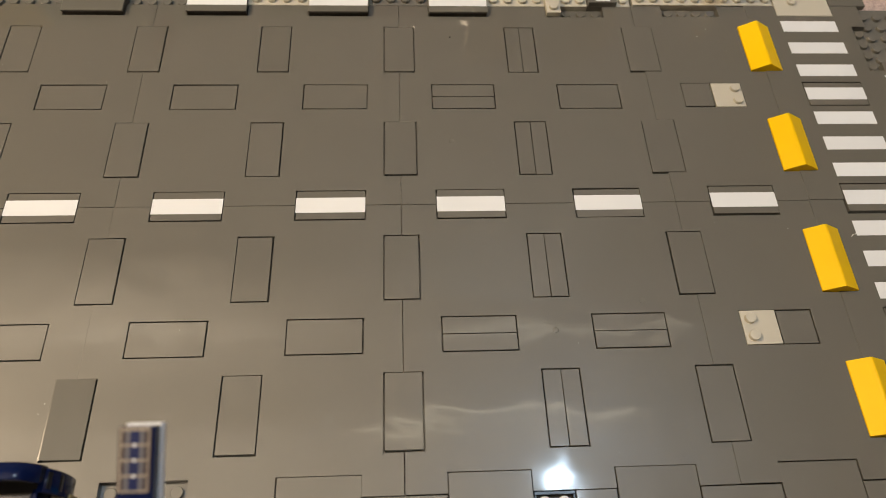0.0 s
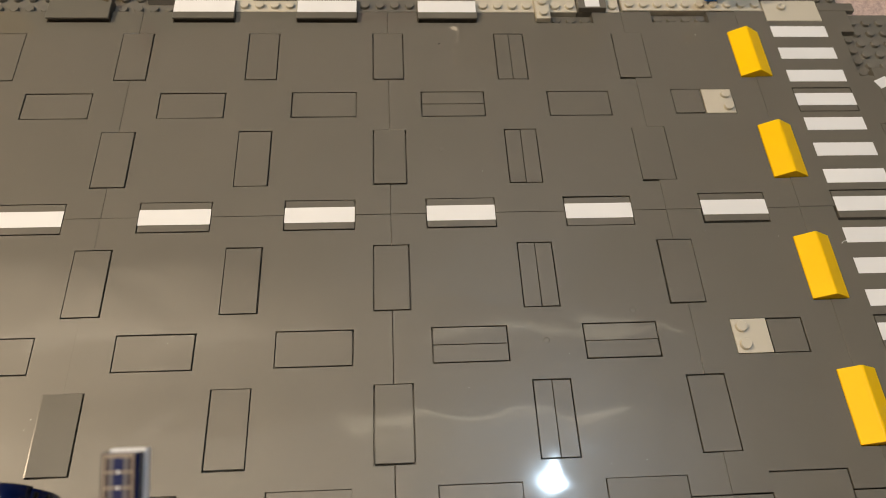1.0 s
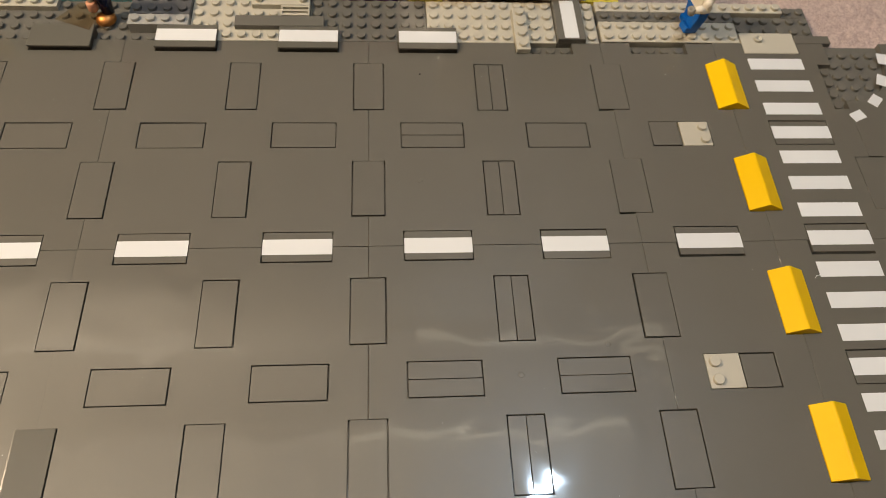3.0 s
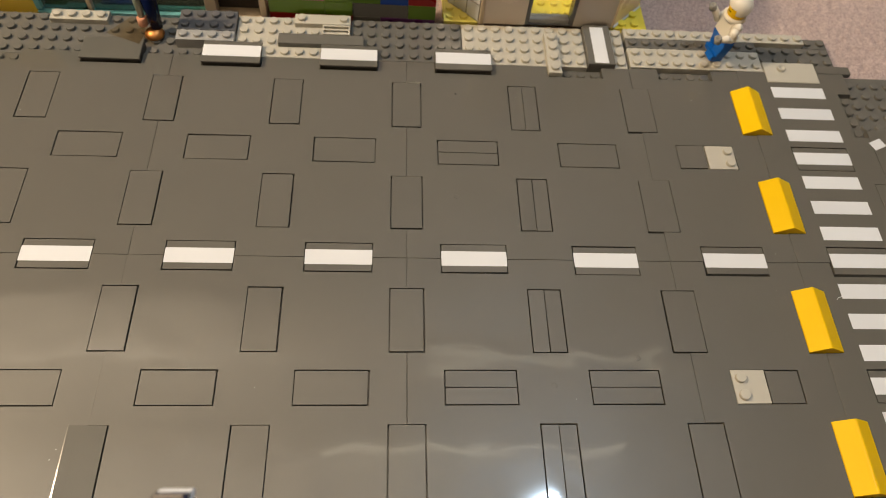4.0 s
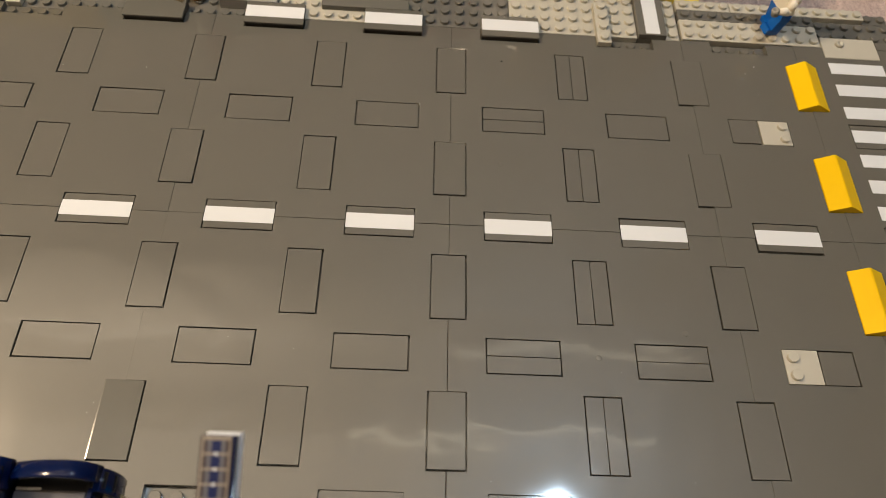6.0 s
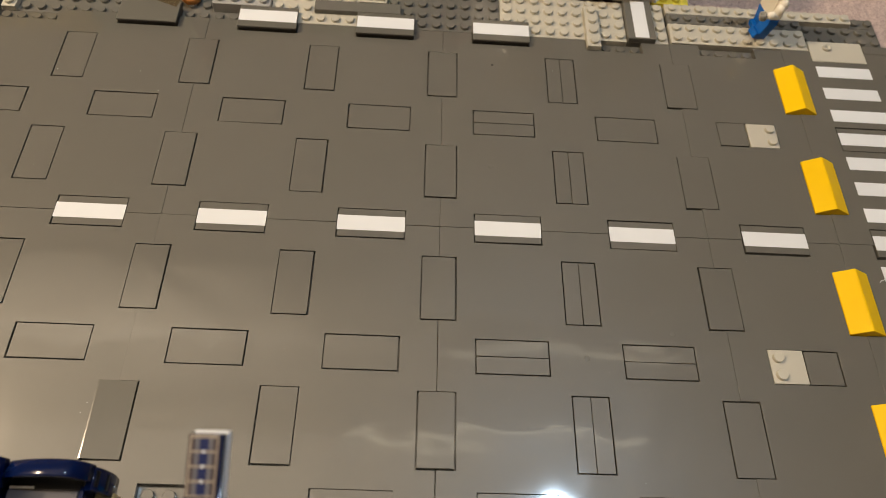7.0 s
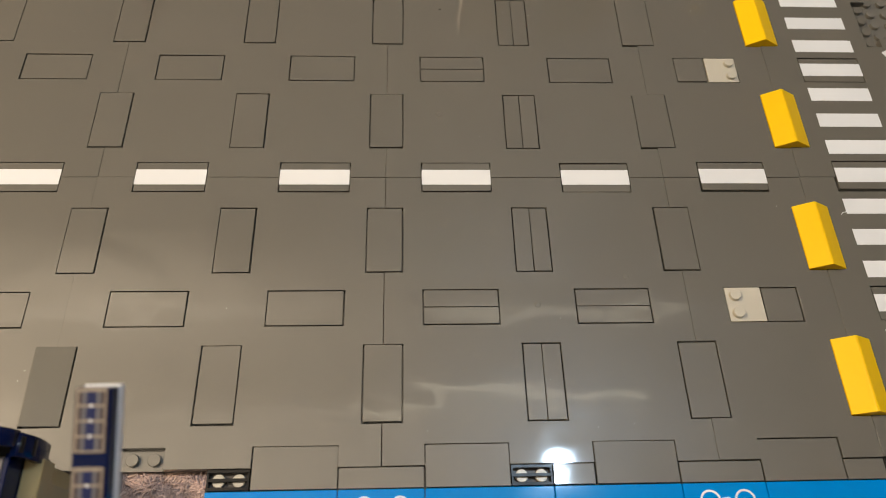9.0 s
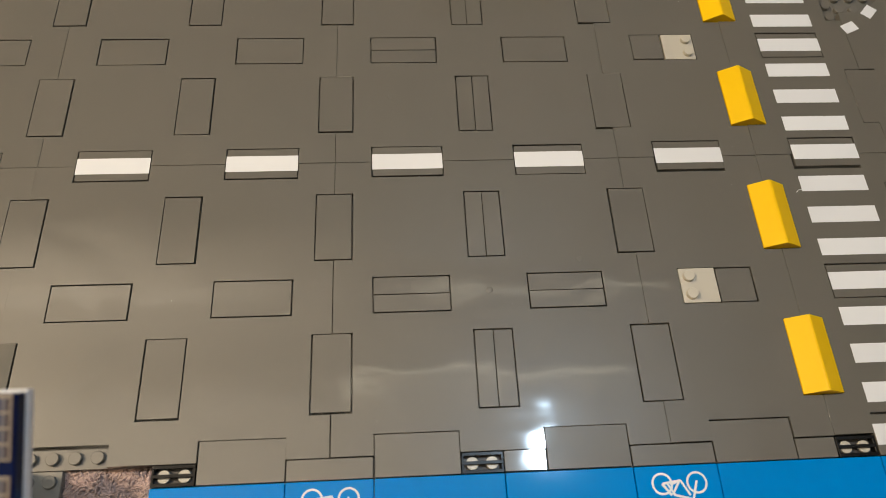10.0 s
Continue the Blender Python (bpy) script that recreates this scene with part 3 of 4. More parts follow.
def ring_tile():
    root = thing("ring_tile", "light grey two by four tile with one hollow stud", "tile")
    bm = bmesh.new()
    box(bm, 26.02, 29.98, 15.02, 16.98, -P, 0.02, 0.03)
    part("tile_body", bm, LIGHT, root)
    bm = bmesh.new()
    lathe(bm, 27.3, 16.3, [(0.3, 0.0), (0.3, 0.2), (0.27, 0.23), (0.17, 0.23), (0.16, 0.05)], 20)
    part("hollow_stud", bm, LIGHT, root)
    root.location = (0.25 * S, 0.2 * S, 0)


ring_tile()


def grille(u0, u1, v0, v1, low, top, mat, ends, label):
    """A slotted tile over studs: cross bars between two end strips."""
    root = thing("grille_tile", label, "grille tile", "slotted grille tiles")
    d = (v1 - v0)
    w = 0.15 * d
    for k in range(3):
        c = v0 + 0.03 + w / 2 + k * (d - 0.06 - w) / 2
        bm = bmesh.new()
        box(bm, u0 + 0.03, u1 - 0.03, c - w / 2, c + w / 2, top - 0.16, top, 0.012)
        part("bar", bm, mat, root)
    for a in (u0 + 0.03, u1 - 0.13):
        bm = bmesh.new()
        box(bm, a, a + 0.1, v0 + 0.03, v1 - 0.03, low, top - 0.03, 0.01)
        part("end_strip", bm, mat, root)
    for k in range(2):
        bm = bmesh.new()
        lathe(bm, u0 + (u1 - u0) * (0.27 + 0.46 * k), (v0 + v1) / 2, [(0.3, low), (0.3, top - 0.2), (0.28, top - 0.18)], 16)
        part("stud", bm, ends, root, "pale stud beneath the bars")
    bm = bmesh.new()
    box(bm, u0 + 0.05, u1 - 0.05, v0 + 0.05, v1 - 0.05, low - 0.3, low + 0.02, 0.01)
    part("base", bm, DARKIN if mat is BLACK else ends, root)


grille(-6, -4, 18, 19, 0, P, LIGHT, LIGHT, "light grey slotted grille tile on a studded plate")
GAPLOW = -P
grille(6, 8, -17, -16, GAPLOW, 0.0, BLACK, LIGHT, "black slotted grille tile over pale studs")
grille(24, 26, -17, -16, GAPLOW, 0.0, BLACK, LIGHT, "black slotted grille tile over pale studs")
grille(-8, -6, -17, -16, GAPLOW, 0.0, BLACK, LIGHT, "black slotted grille tile over pale studs")


# ---- the near edge: grey kerb tiles and the blue cycle lane ----
def kerb():
    root = thing("kerb_strip", "row of dark grey tiles edging the road beside the cycle lane", "kerb")
    bm = bmesh.new()
    box(bm, -8, 40, -21, -16.02, FLOOR, -P, 0.01)
    part("under_plate", bm, GREY, root)
    for u in (-6, 2, 10, 18):
        t = tile(u, u + 4, -17, -15, root, gap=0.035, tilt=0.15)
        if u == 10:
            t.rotation_euler = (radians(0.2), radians(0.9), 0)
    t = tile(26, 30, -17, -15, root, gap=0.035)
    printed(26.05, 29.95, -16.5, -15.5, 0.004, t, label="white printed crossing bar")
    for a, b in ((-2, 2), (8, 10), (14, 18), (22, 24), (30, 34)):
        t = tile(a, b, -17, -16, root, gap=0.035)
        if a == 8:  # this one sits a little askew and catches the ceiling bulb
            t.rotation_euler = (radians(-0.65), radians(0.3), 0)


kerb()


def bicycle(u, v, parent):
    """A white printed bicycle sign, seen upside down from the road."""
    bm = bmesh.new()
    z0, z1 = 0.003, 0.012
    rings = []
    for c in (-0.82, 0.82):
        n, ring = 28, bmesh.new()
        a = [[ring.verts.new(((u + c + r * math.cos(2 * math.pi * k / n)) * S, (v + r * math.sin(2 * math.pi * k / n)) * S, z * S)) for k in range(n)]
             for r, z in ((0.50, z0), (0.50, z1), (0.40, z1), (0.40, z0))]
        for p, q in ((0, 1), (1, 2), (2, 3)):
            for k in range(n):
                ring.faces.new((a[p][k], a[p][(k + 1) % n], a[q][(k + 1) % n], a[q][k]))
        rings.append(ring)

    def bar(p, q, w=0.09):
        p, q = Vector(p), Vector(q)
        d = (q - p).normalized()
        nrm = Vector((-d.y, d.x)) * w / 2
        prism(bm, [(u + s.x, v + s.y) for s in (p + nrm, p - nrm, q - nrm, q + nrm)], z0, z1 + 0.001 * rng.random())
    bar((-0.82, 0.0), (-0.45, -0.52), 0.12)
    bar((-0.82, 0.0), (0.05, 0.12), 0.1)
    bar((-0.62, 0.08), (-0.30, -0.50), 0.1)
    bar((-0.45, -0.05), (-0.05, 0.1), 0.1)
    bar((0.05, 0.14), (0.42, -0.55), 0.1)
    bar((-0.40, -0.48), (0.0, 0.1), 0.1)
    bar((0.82, 0.08), (0.48, -0.85), 0.1)
    bar((-0.36, -0.5), (0.5, -0.72), 0.1)
    bar((0.35, -0.85), (0.62, -0.80), 0.11)
    bar((-0.62, -0.78), (-0.28, -0.7), 0.12)
    sign = part("bicycle_sign", bm, WHITE, parent, "white printed bicycle sign")
    for ring in rings:
        part("wheel", ring, WHITE, sign)


for a, b, sign in ((-8, -2, 0), (-2, 2, 1), (2, 8, 0), (8, 14, 0), (14, 18, 1), (18, 26, 0), (26, 34, 0)):
    lane = thing("cycle_lane_tile", "bright blue glossy cycle lane tile" + (" with a white bicycle sign" if sign else ""), "tile", "blue cycle lane tiles")
    bm = bmesh.new()
    box(bm, a + 0.02, b - 0.02, -20.98, -17.02, -P, 0.0, 0.03)
    part("tile_body", bm, AZURE, lane)
    if sign:
        bicycle((a + b) / 2 + 0.04, -17.82, lane)

stud_plate("base_plate", -26, -12, -21, -16, -P, MIDGREY, "mid grey studded plate beside a carpet gap", group="near studded plates")


# ---- buildings behind the pavement ----
def brick(w, d, h, mat):
    key = ("brick", w, d, h, mat.name)
    if key not in MESHES:
        bm = bmesh.new()
        box(bm, 0.01, w - 0.01, 0.01, d - 0.01, 0.008, h - 0.008, 0.02)
        MESHES[key] = finish("brick", bm, mat)
    return MESHES[key]


def brick_wall():
    """A wall of mixed bright bricks, two studs deep, each brick its own piece."""
    root = thing("brick_wall", "toy wall of green, red, blue, pink and grey bricks", "wall", place=(-9.9, 20.35, -1.05), turn=-1.2)
    rows = (
        ((6, RED), (2, GREY), (4, PURPLE)),
        ((6, GREEN), (4, GREY), (2, GREEN)),
        ((4, PINK), (4, GREEN), (2, BLUE), (2, RED)),
        ((2, PINK), (6, GREEN), (2, BLUE), (2, RED)),
        ((4, GREEN), (4, PINK), (4, RED)),
    )
    for k, row in enumerate(rows):
        u = 0
        for w, mat in row:
            while w:
                n = 4 if w >= 4 and rng.random() < 0.8 else 2
                n = min(n, w)
                ob = new("brick", brick(n, 2, 1.2, mat))
                ob.parent = root
                ob.location = (u * S, rng.uniform(-0.015, 0.015) * S, k * 1.2 * S)
                u, w = u + n, w - n


brick_wall()


def window_house():
    """Yellow house front with a turquoise-framed window and a tan shelf bay."""
    root = thing("window_house", "yellow toy house front with turquoise window frame and dark glass", "house", place=(-26.1, 20.3, 0), turn=0.8)
    low, high = -0.9, 6.2
    bm = bmesh.new()
    box(bm, -14, -0.15, 0, 1.0, low, high, 0.03)
    part("yellow_wall", bm, MUSTARD, root)
    bm = bmesh.new()
    box(bm, -0.12, 12.0, -0.05, 0.95, low, low + 0.4, 0.03)
    box(bm, -0.12, 0.28, -0.05, 0.95, low + 0.55, high, 0.03)
    part("window_frame", bm, TURQ, root, "turquoise window frame")
    bm = bmesh.new()
    box(bm, 3.45, 3.72, -0.02, 0.6, low + 0.41, high, 0.03)
    part("mullion", bm, TAN, root, "tan window post")
    bm = bmesh.new()
    box(bm, 11.7, 12.45, -0.1, 0.95, low, high, 0.03)
    part("mullion", bm, TAN, root, "tan window post")
    bm = bmesh.new()
    box(bm, 0.29, 3.44, 0.25, 0.35, low + 0.41, high, 0)
    part("pane", bm, DIMGLASS, root)
    bm = bmesh.new()
    box(bm, 3.81, 11.69, 0.25, 0.35, low + 0.41, high, 0)
    part("pane", bm, DIMGLASS, root)
    bm = bmesh.new()
    box(bm, -0.1, 12.4, 5.0, 5.5, low, high, 0.02)
    part("back_wall", bm, DARKIN, root)
    bm = bmesh.new()
    box(bm, -14, 16.2, 1.0, 5.0, low, low + 0.3, 0.02)
    part("inner_floor", bm, DARKIN, root)
    bm = bmesh.new()
    box(bm, 0.3, 1.7, 0.7, 2.4, low + 0.3, low + 0.8, 0.03)
    part("green_panel", bm, GREEN, root, "green panel behind the glass")
    bm = bmesh.new()
    box(bm, 4.1, 6.3, 0.8, 1.7, low + 0.3, low + 0.6, 0.03)
    part("blue_block", bm, BLUE, root, "blue block behind the glass")
    # shelf bay
    bm = bmesh.new()
    box(bm, 12.46, 16.0, -0.2, 0.95, low, low + 0.5, 0.03)
    box(bm, 15.55, 16.0, -0.2, 0.95, low + 0.5, high, 0.03)
    box(bm, 12.46, 15.55, 0.0, 0.95, 1.9, 2.2, 0.03)
    part("shelf_frame", bm, TAN, root, "tan shelf bay frame")
    bm = bmesh.new()
    box(bm, 12.46, 15.54, 0.8, 1.2, low + 0.5, 1.9, 0.02)
    part("dark_back", bm, DARKIN, root)
    bm = bmesh.new()
    for k in range(3):
        add_stud(root, 13.0 + k, 0.5, 2.2, YELLOW)
    box(bm, 12.5, 15.5, 0.05, 0.95, 2.2, 2.25, 0)
    part("gold_plate", bm, YELLOW, root, "golden studded plate")
    bm = bmesh.new()
    box(bm, 12.55, 13.6, -0.9, -0.25, 0.02, 0.1, 0.02)
    part("white_chip", bm, WHITE, root)


window_house()


def door_house():
    """Warm grey house with a glazed door, an angled side window and a yellow floor plate."""
    root = thing("door_house", "warm grey toy house front with glazed door and yellow floor plate", "house", place=(5.3, 20.12, 0), turn=0.3)
    low, high = 0.0, 9.6
    # one wall in two tones: lit panel painted brighter, shaded one darker
    bm = bmesh.new()
    box(bm, 0.32, 3.45, 0, 0.9, low, high, 0.03)
    part("wall_panel", bm, LITWALL, root, "light beige wall panel, its brightness put into the colour")
    bm = bmesh.new()
    box(bm, 7.1, 10.0, 0, 0.9, low, high, 0.03)
    part("wall_panel", bm, TAUPE, root, "warm grey wall panel, its shade put into the colour")
    bm = bmesh.new()
    box(bm, 0.0, 0.31, -0.1, 1.0, low, high, 0.04)
    part("corner_post", bm, TAN, root, "tan corner post")
    bm = bmesh.new()
    box(bm, 3.47, 3.75, 0.05, 0.85, low, high, 0.03)
    box(bm, 6.78, 7.08, 0.05, 0.85, low, high, 0.03)
    box(bm, 3.75, 6.78, 0.05, 0.85, low, low + 0.14, 0.03)
    part("door_frame", bm, BLUEGREY, root, "dark grey door frame")
    bm = bmesh.new()
    box(bm, 3.77, 6.76, 0.12, 0.8, low + 0.15, low + 0.5, 0.04)
    part("door_sill", bm, PALE, root, "pale grey door sill")
    bm = bmesh.new()
    box(bm, 3.76, 6.77, 0.4, 0.5, low + 0.15, high, 0)
    part("door_pane", bm, GLASS, root)
    bm = bmesh.new()
    ball(bm, (6.35, -0.12, 3.15), 0.42, squash=(1, 0.7, 1))
    rod(bm, (6.35, 0.5, 3.15), (6.35, -0.1, 3.15), 0.16)
    part("door_knob", bm, BLACK, root, "black round knob", smooth=True)
    bm = bmesh.new()
    prism(bm, [(-2.6, 0.92), (10.02, 0.92), (10.02, 0.0), (12.75, 0.0), (12.75, 11), (-2.6, 11)], -0.42, 0.0)
    for i in range(15):
        for j in range(11):
            u, v = -2.1 + i, 0.45 + j
            if v > 0.95 or u > 10.4:
                add_stud(root, u, v, 0.0, LEMON)
    part("floor_plate", bm, LEMON, root, "bright yellow studded floor plate")
    # slanting gable piece at the corner
    bm = bmesh.new()
    prism(bm, [(9.98, 0.1), (10.2, 0.1), (12.55, 2.5), (12.3, 2.5)], 0.02, 9.6)
    part("slanted_wall", bm, LITTAN, root, "tan slanted side wall")
    bm = bmesh.new()
    prism(bm, [(10.12, 0.02), (10.28, 0.02), (12.70, 2.42), (12.56, 2.42)], 0.02, 0.16)
    part("white_edge", bm, WHITE, root)
    # side and back walls added out of view so the house shadows the carpet
    bm = bmesh.new()
    box(bm, 12.3, 12.6, 2.53, 10.9, 0.0, 9.6, 0.03)
    part("side_wall", bm, LITTAN, root)
    bm = bmesh.new()
    box(bm, -2.5, 12.2, 10.4, 10.9, 0.0, 9.6, 0.03)
    part("back_wall", bm, TAUPE, root)
    # angled side window
    bm = bmesh.new()
    for k in range(4):
        rod(bm, (-2.6 + 0.85 * k, 2.6 - 0.85 * k, 0.05), (-2.6 + 0.85 * k, 2.6 - 0.85 * k, 6.0), 0.035, 6)
    for z in (0.15, 1.6, 3.2):
        rod(bm, (-2.7, 2.7, z), (-0.02, 0.02, z), 0.035, 6)
    part("lattice_window", bm, HAND, root, "thin grey lattice of the angled window")
    bm = bmesh.new()
    prism(bm, [(-2.75, 2.75), (-2.7, 2.8), (0.0, 0.1), (-0.05, 0.05)], 0.05, 6.0)
    part("pane", bm, GLAREPANE, root)
    bm = bmesh.new()
    prism(bm, [(-2.55, 0.0), (-0.05, 0.0), (-0.05, 0.1), (-2.55, 2.4)], -0.3, 0.15)
    wedge = part("clear_yellow_wedge", bm, TRYELLOW, root, "transparent yellow wedge plate")
    for a, c in ((-2.1, 0.5), (-1.1, 0.5), (-2.1, 1.4)):
        add_stud(wedge, a, c, 0.15, TRYELLOW)


door_house()


# ---- figures: one plain mesh each ----
def astronaut():
    bm = bmesh.new()
    turn = Matrix.Translation((22.82 * S, 17.85 * S, 0.0)) @ Matrix.Rotation(radians(-2), 4, "X") @ Matrix.Rotation(radians(2), 4, "Y") @ Matrix.Rotation(radians(-80), 4, "Z") @ Matrix.Scale(0.98, 4)
    # local: x to its left hand side, y backwards; it faces -y
    b = bmesh.new()
    for lo, hi, swing in ((-0.95, -0.05, -8), (0.05, 0.95, 16)):
        hip = Matrix.Translation((0, 0, 1.5 * S)) @ Matrix.Rotation(radians(-swing), 4, "X") @ Matrix.Translation((0, 0, -1.5 * S))
        box(b, lo, hi, -0.62, 0.42, 0.02, 0.5, 0.05, m=hip)
        box(b, lo, hi, -0.34, 0.42, 0.45, 1.6, 0.05, m=hip)
    box(b, -0.95, 0.95, -0.4, 0.4, 1.5, 1.85, 0.05)
    join(bm, b, 0, turn)
    b = bmesh.new()
    lo = [(-0.95, -0.45, 1.85), (0.95, -0.45, 1.85), (0.95, 0.45, 1.85), (-0.95, 0.45, 1.85)]
    hi = [(-0.7, -0.42, 3.45), (0.7, -0.42, 3.45), (0.7, 0.42, 3.45), (-0.7, 0.42, 3.45)]
    vs = [[b.verts.new([c * S for c in p]) for p in q] for q in (lo, hi)]
    b.faces.new(vs[1]), b.faces.new(vs[0][::-1])
    for k in range(4):
        b.faces.new((vs[0][k], vs[0][(k + 1) % 4], vs[1][(k + 1) % 4], vs[1][k]))
    bmesh.ops.bevel(b, geom=b.edges[:], offset=0.06 * S, segments=2, affect="EDGES")
    for s in (-1, 1):
        rod(b, (s * 0.85, 0, 3.2), (s * 1.15, -0.35, 2.45), 0.33, 12, r2=0.3)
        ball(b, (s * 0.85, 0, 3.2), 0.36, n=12)
        ball(b, (s * 1.15, -0.35, 2.45), 0.31, n=12)
        rod(b, (s * 1.15, -0.35, 2.45), (s * 1.1, -1.1, 2.95 - 0.5 * s), 0.3, 12, r2=0.24)
    lathe(b, 0, 0, [(0.75, 3.35), (0.82, 3.5), (0.78, 3.65), (0.6, 3.7)], 20)
    # helmet: a shell open at the face
    sph = bmesh.new()
    bmesh.ops.create_uvsphere(sph, u_segments=24, v_segments=16, radius=0.84 * S)
    gone = [f for f in sph.faces if f.calc_center_median().y < -0.50 * S and -0.56 * S < f.calc_center_median().z < 0.06 * S and abs(f.calc_center_median().x) < 0.55 * S]
    bmesh.ops.delete(sph, geom=gone, context="FACES")
    for f in sph.faces:
        f.smooth = True
    bmesh.ops.transform(sph, matrix=Matrix.Translation((0, 0.03 * S, 4.45 * S)), verts=sph.verts)
    join(b, sph)
    join(bm, b, 1, turn)
    b = bmesh.new()
    lathe(b, 0, -0.02, [(0.55, 3.6), (0.66, 3.75), (0.66, 4.75), (0.5, 4.9)], 20)
    join(bm, b, 2, turn)
    b = bmesh.new()
    for s in (-1, 1):
        n = 14
        c = Vector((s * 1.08, -1.3, 2.98 - 0.6 * s))
        m = Matrix.Translation(c * S) @ Matrix.Rotation(radians(20), 4, "X")
        lathe(b, 0, 0, [(0.16, -0.24), (0.26, -0.24), (0.26, 0.24), (0.16, 0.24), (0.15, -0.2)], n, 0, m)
    join(bm, b, 3, turn)
    b = bmesh.new()
    for x in (-0.22, 0.22):
        ball(b, (x, -0.66, 4.36), 0.05, n=8)
    box(b, -0.18, 0.18, -0.7, -0.62, 4.05, 4.1, 0.01)
    join(bm, b, 4, turn)
    whole("toy_astronaut", bm, [FIGBLUE, FIGWHITE, YELLOW, HAND, BLACK], "small toy astronaut with white helmet and blue legs", "toy figure")


def walker():
    """The second toy figure: dark leg on a copper dome foot, pale arm, red coat."""
    bm = bmesh.new()
    u, v = -17.7, 18.1
    lathe(bm, u + 0.1, v - 0.15, [(0.62, -0.2), (0.68, -0.08), (0.6, 0.12), (0.38, 0.28), (0.1, 0.34)], 20, 0)
    rod(bm, (u + 0.26, v + 0.1, 0.2), (u + 0.12, v + 0.35, 3.3), 0.34, 12, 1, 0.5)
    rod(bm, (u + 0.36, v + 0.45, 0.0), (u + 0.4, v + 0.6, 3.3), 0.22, 12, 1, 0.35)
    box(bm, u - 0.35, u + 1.2, v - 0.1, v + 0.85, 3.35, 5.2, 0.08, 4)
    rod(bm, (u - 0.5, v + 0.1, 1.2), (u - 0.48, v + 0.2, 4.2), 0.22, 12, 2, 0.3)
    lathe(bm, u - 0.5, v + 0.0, [(0.28, 0.55), (0.34, 0.62), (0.34, 1.2), (0.28, 1.26)], 14, 3)
    ball(bm, (u, v + 0.3, 5.85), 0.7, 3)
    whole("toy_walker", bm, [COPPER, NAVY, MINT, SKIN, RED], "small toy figure in red coat on copper foot", "toy figure")


astronaut()
walker()

# a thin tinted sheet puts the brownish shade beside the figure into colour
bm = bmesh.new()
prism(bm, [(-20.6, 17.35), (-18.25, 16.4), (-18.1, 17.2), (-18.3, 18.75), (-19.3, 18.9)], P + 0.005, P + 0.06)
whole("shade_sheet", bm, BROWNSHADE, "small tinted sheet standing in for brownish shade on a raised tile", "plastic sheet")


# ---- near things: a blue vehicle and a printed panel mast ----
def vehicle():
    root = thing("toy_vehicle", "dark blue toy vehicle with curved wing beside the road", "toy vehicle")
    bm = bmesh.new()
    prism(bm, [(-24, -21), (-13.7, -21), (-13.6, -17.0), (-13.95, -16.2), (-15.0, -15.78), (-24, -15.7)], -P + 0.21, 3.0)
    box(bm, -14.3, -13.5, -20.5, -16.22, 2.9, 3.9, 0.04)
    part("chassis", bm, OLIVETAN, root, "dark tan chassis")
    # rounded deck behind, an arch before it, a bent tip
    bm = bmesh.new()
    sweep(bm, [(-24, 6.4), (-18.2, 6.4), (-17.7, 6.3), (-17.4, 6.05), (-17.2, 5.7)], -16.5, -15.36, 0.5)
    part("deck_strip", bm, NAVY, root)
    bm = bmesh.new()
    sweep(bm, [(-17.9, 5.0), (-17.5, 5.5), (-17.05, 5.86), (-16.5, 6.12), (-15.8, 6.3), (-15.2, 6.36), (-14.75, 6.32), (-14.4, 6.15), (-14.12, 5.8), (-13.95, 5.45)], -16.14, -15.42, 0.3)
    for v in bm.verts:  # the top leans away from the cab
        v.co.z -= 0.4 * (v.co.y + 15.72 * S)
    part("wing_arch", bm, NAVY, root, "dark blue open arch")
    bm = bmesh.new()
    sweep(bm, [(-13.95, 5.42), (-13.78, 5.1), (-13.66, 4.7), (-13.6, 4.3), (-13.6, 3.85), (-13.7, 3.2)], -16.42, -15.5, 0.34)
    tip = part("wing_tip", bm, NAVY, root)
    for a, b in (((-13.9, 5.33), (-13.8, 5.14)), ((-13.66, 4.72), (-13.63, 4.5))):
        bm = bmesh.new()
        sweep(bm, [(a[0] + 0.012, a[1]), (b[0] + 0.012, b[1])], -16.3, -15.6, 0.1)
        part("slot", bm, BLACK, tip, "narrow dark slot")
    bm = bmesh.new()
    box(bm, -17.25, -16.3, -16.36, -16.26, 4.98, 5.05, 0.01)
    part("trim_strip", bm, PALE, root, "pale narrow trim strip")
    # black panel stands in for the shade in the opening under the arch
    bm = bmesh.new()
    box(bm, -17.4, -14.54, -16.30, -15.72, 1.2, 4.7, 0.02)
    part("dark_panel", bm, BLACK, root)
    bm = bmesh.new()
    box(bm, -24, -17.5, -17.2, -15.5, 1.2, 5.7, 0.06)
    box(bm, -14.52, -14.32, -20.5, -16.2, 1.2, 5.0, 0.03)
    part("cab_frame", bm, NAVY, root)
    bm = bmesh.new()
    box(bm, -17.4, -14.54, -20.0, -16.32, 1.2, 4.9, 0.08)
    part("window", bm, LILAC, root, "smoky lilac window block")
    bm = bmesh.new()
    rod(bm, (-17.55, -16.3, 6.46), (-17.55, -15.8, 6.46), 0.3, 20)
    for f in bm.faces:
        f.smooth = len(f.verts) == 4
    part("hinge_pin", bm, NAVY, root, "glossy round hinge pin")
    bm = bmesh.new()
    lathe(bm, -17.95, -16.22, [(0.40, 6.28), (0.43, 6.6), (0.38, 6.9), (0.24, 6.92), (0.2, 6.5)], 18)
    part("beacon", bm, ORANGE, root, "amber beacon lamp")


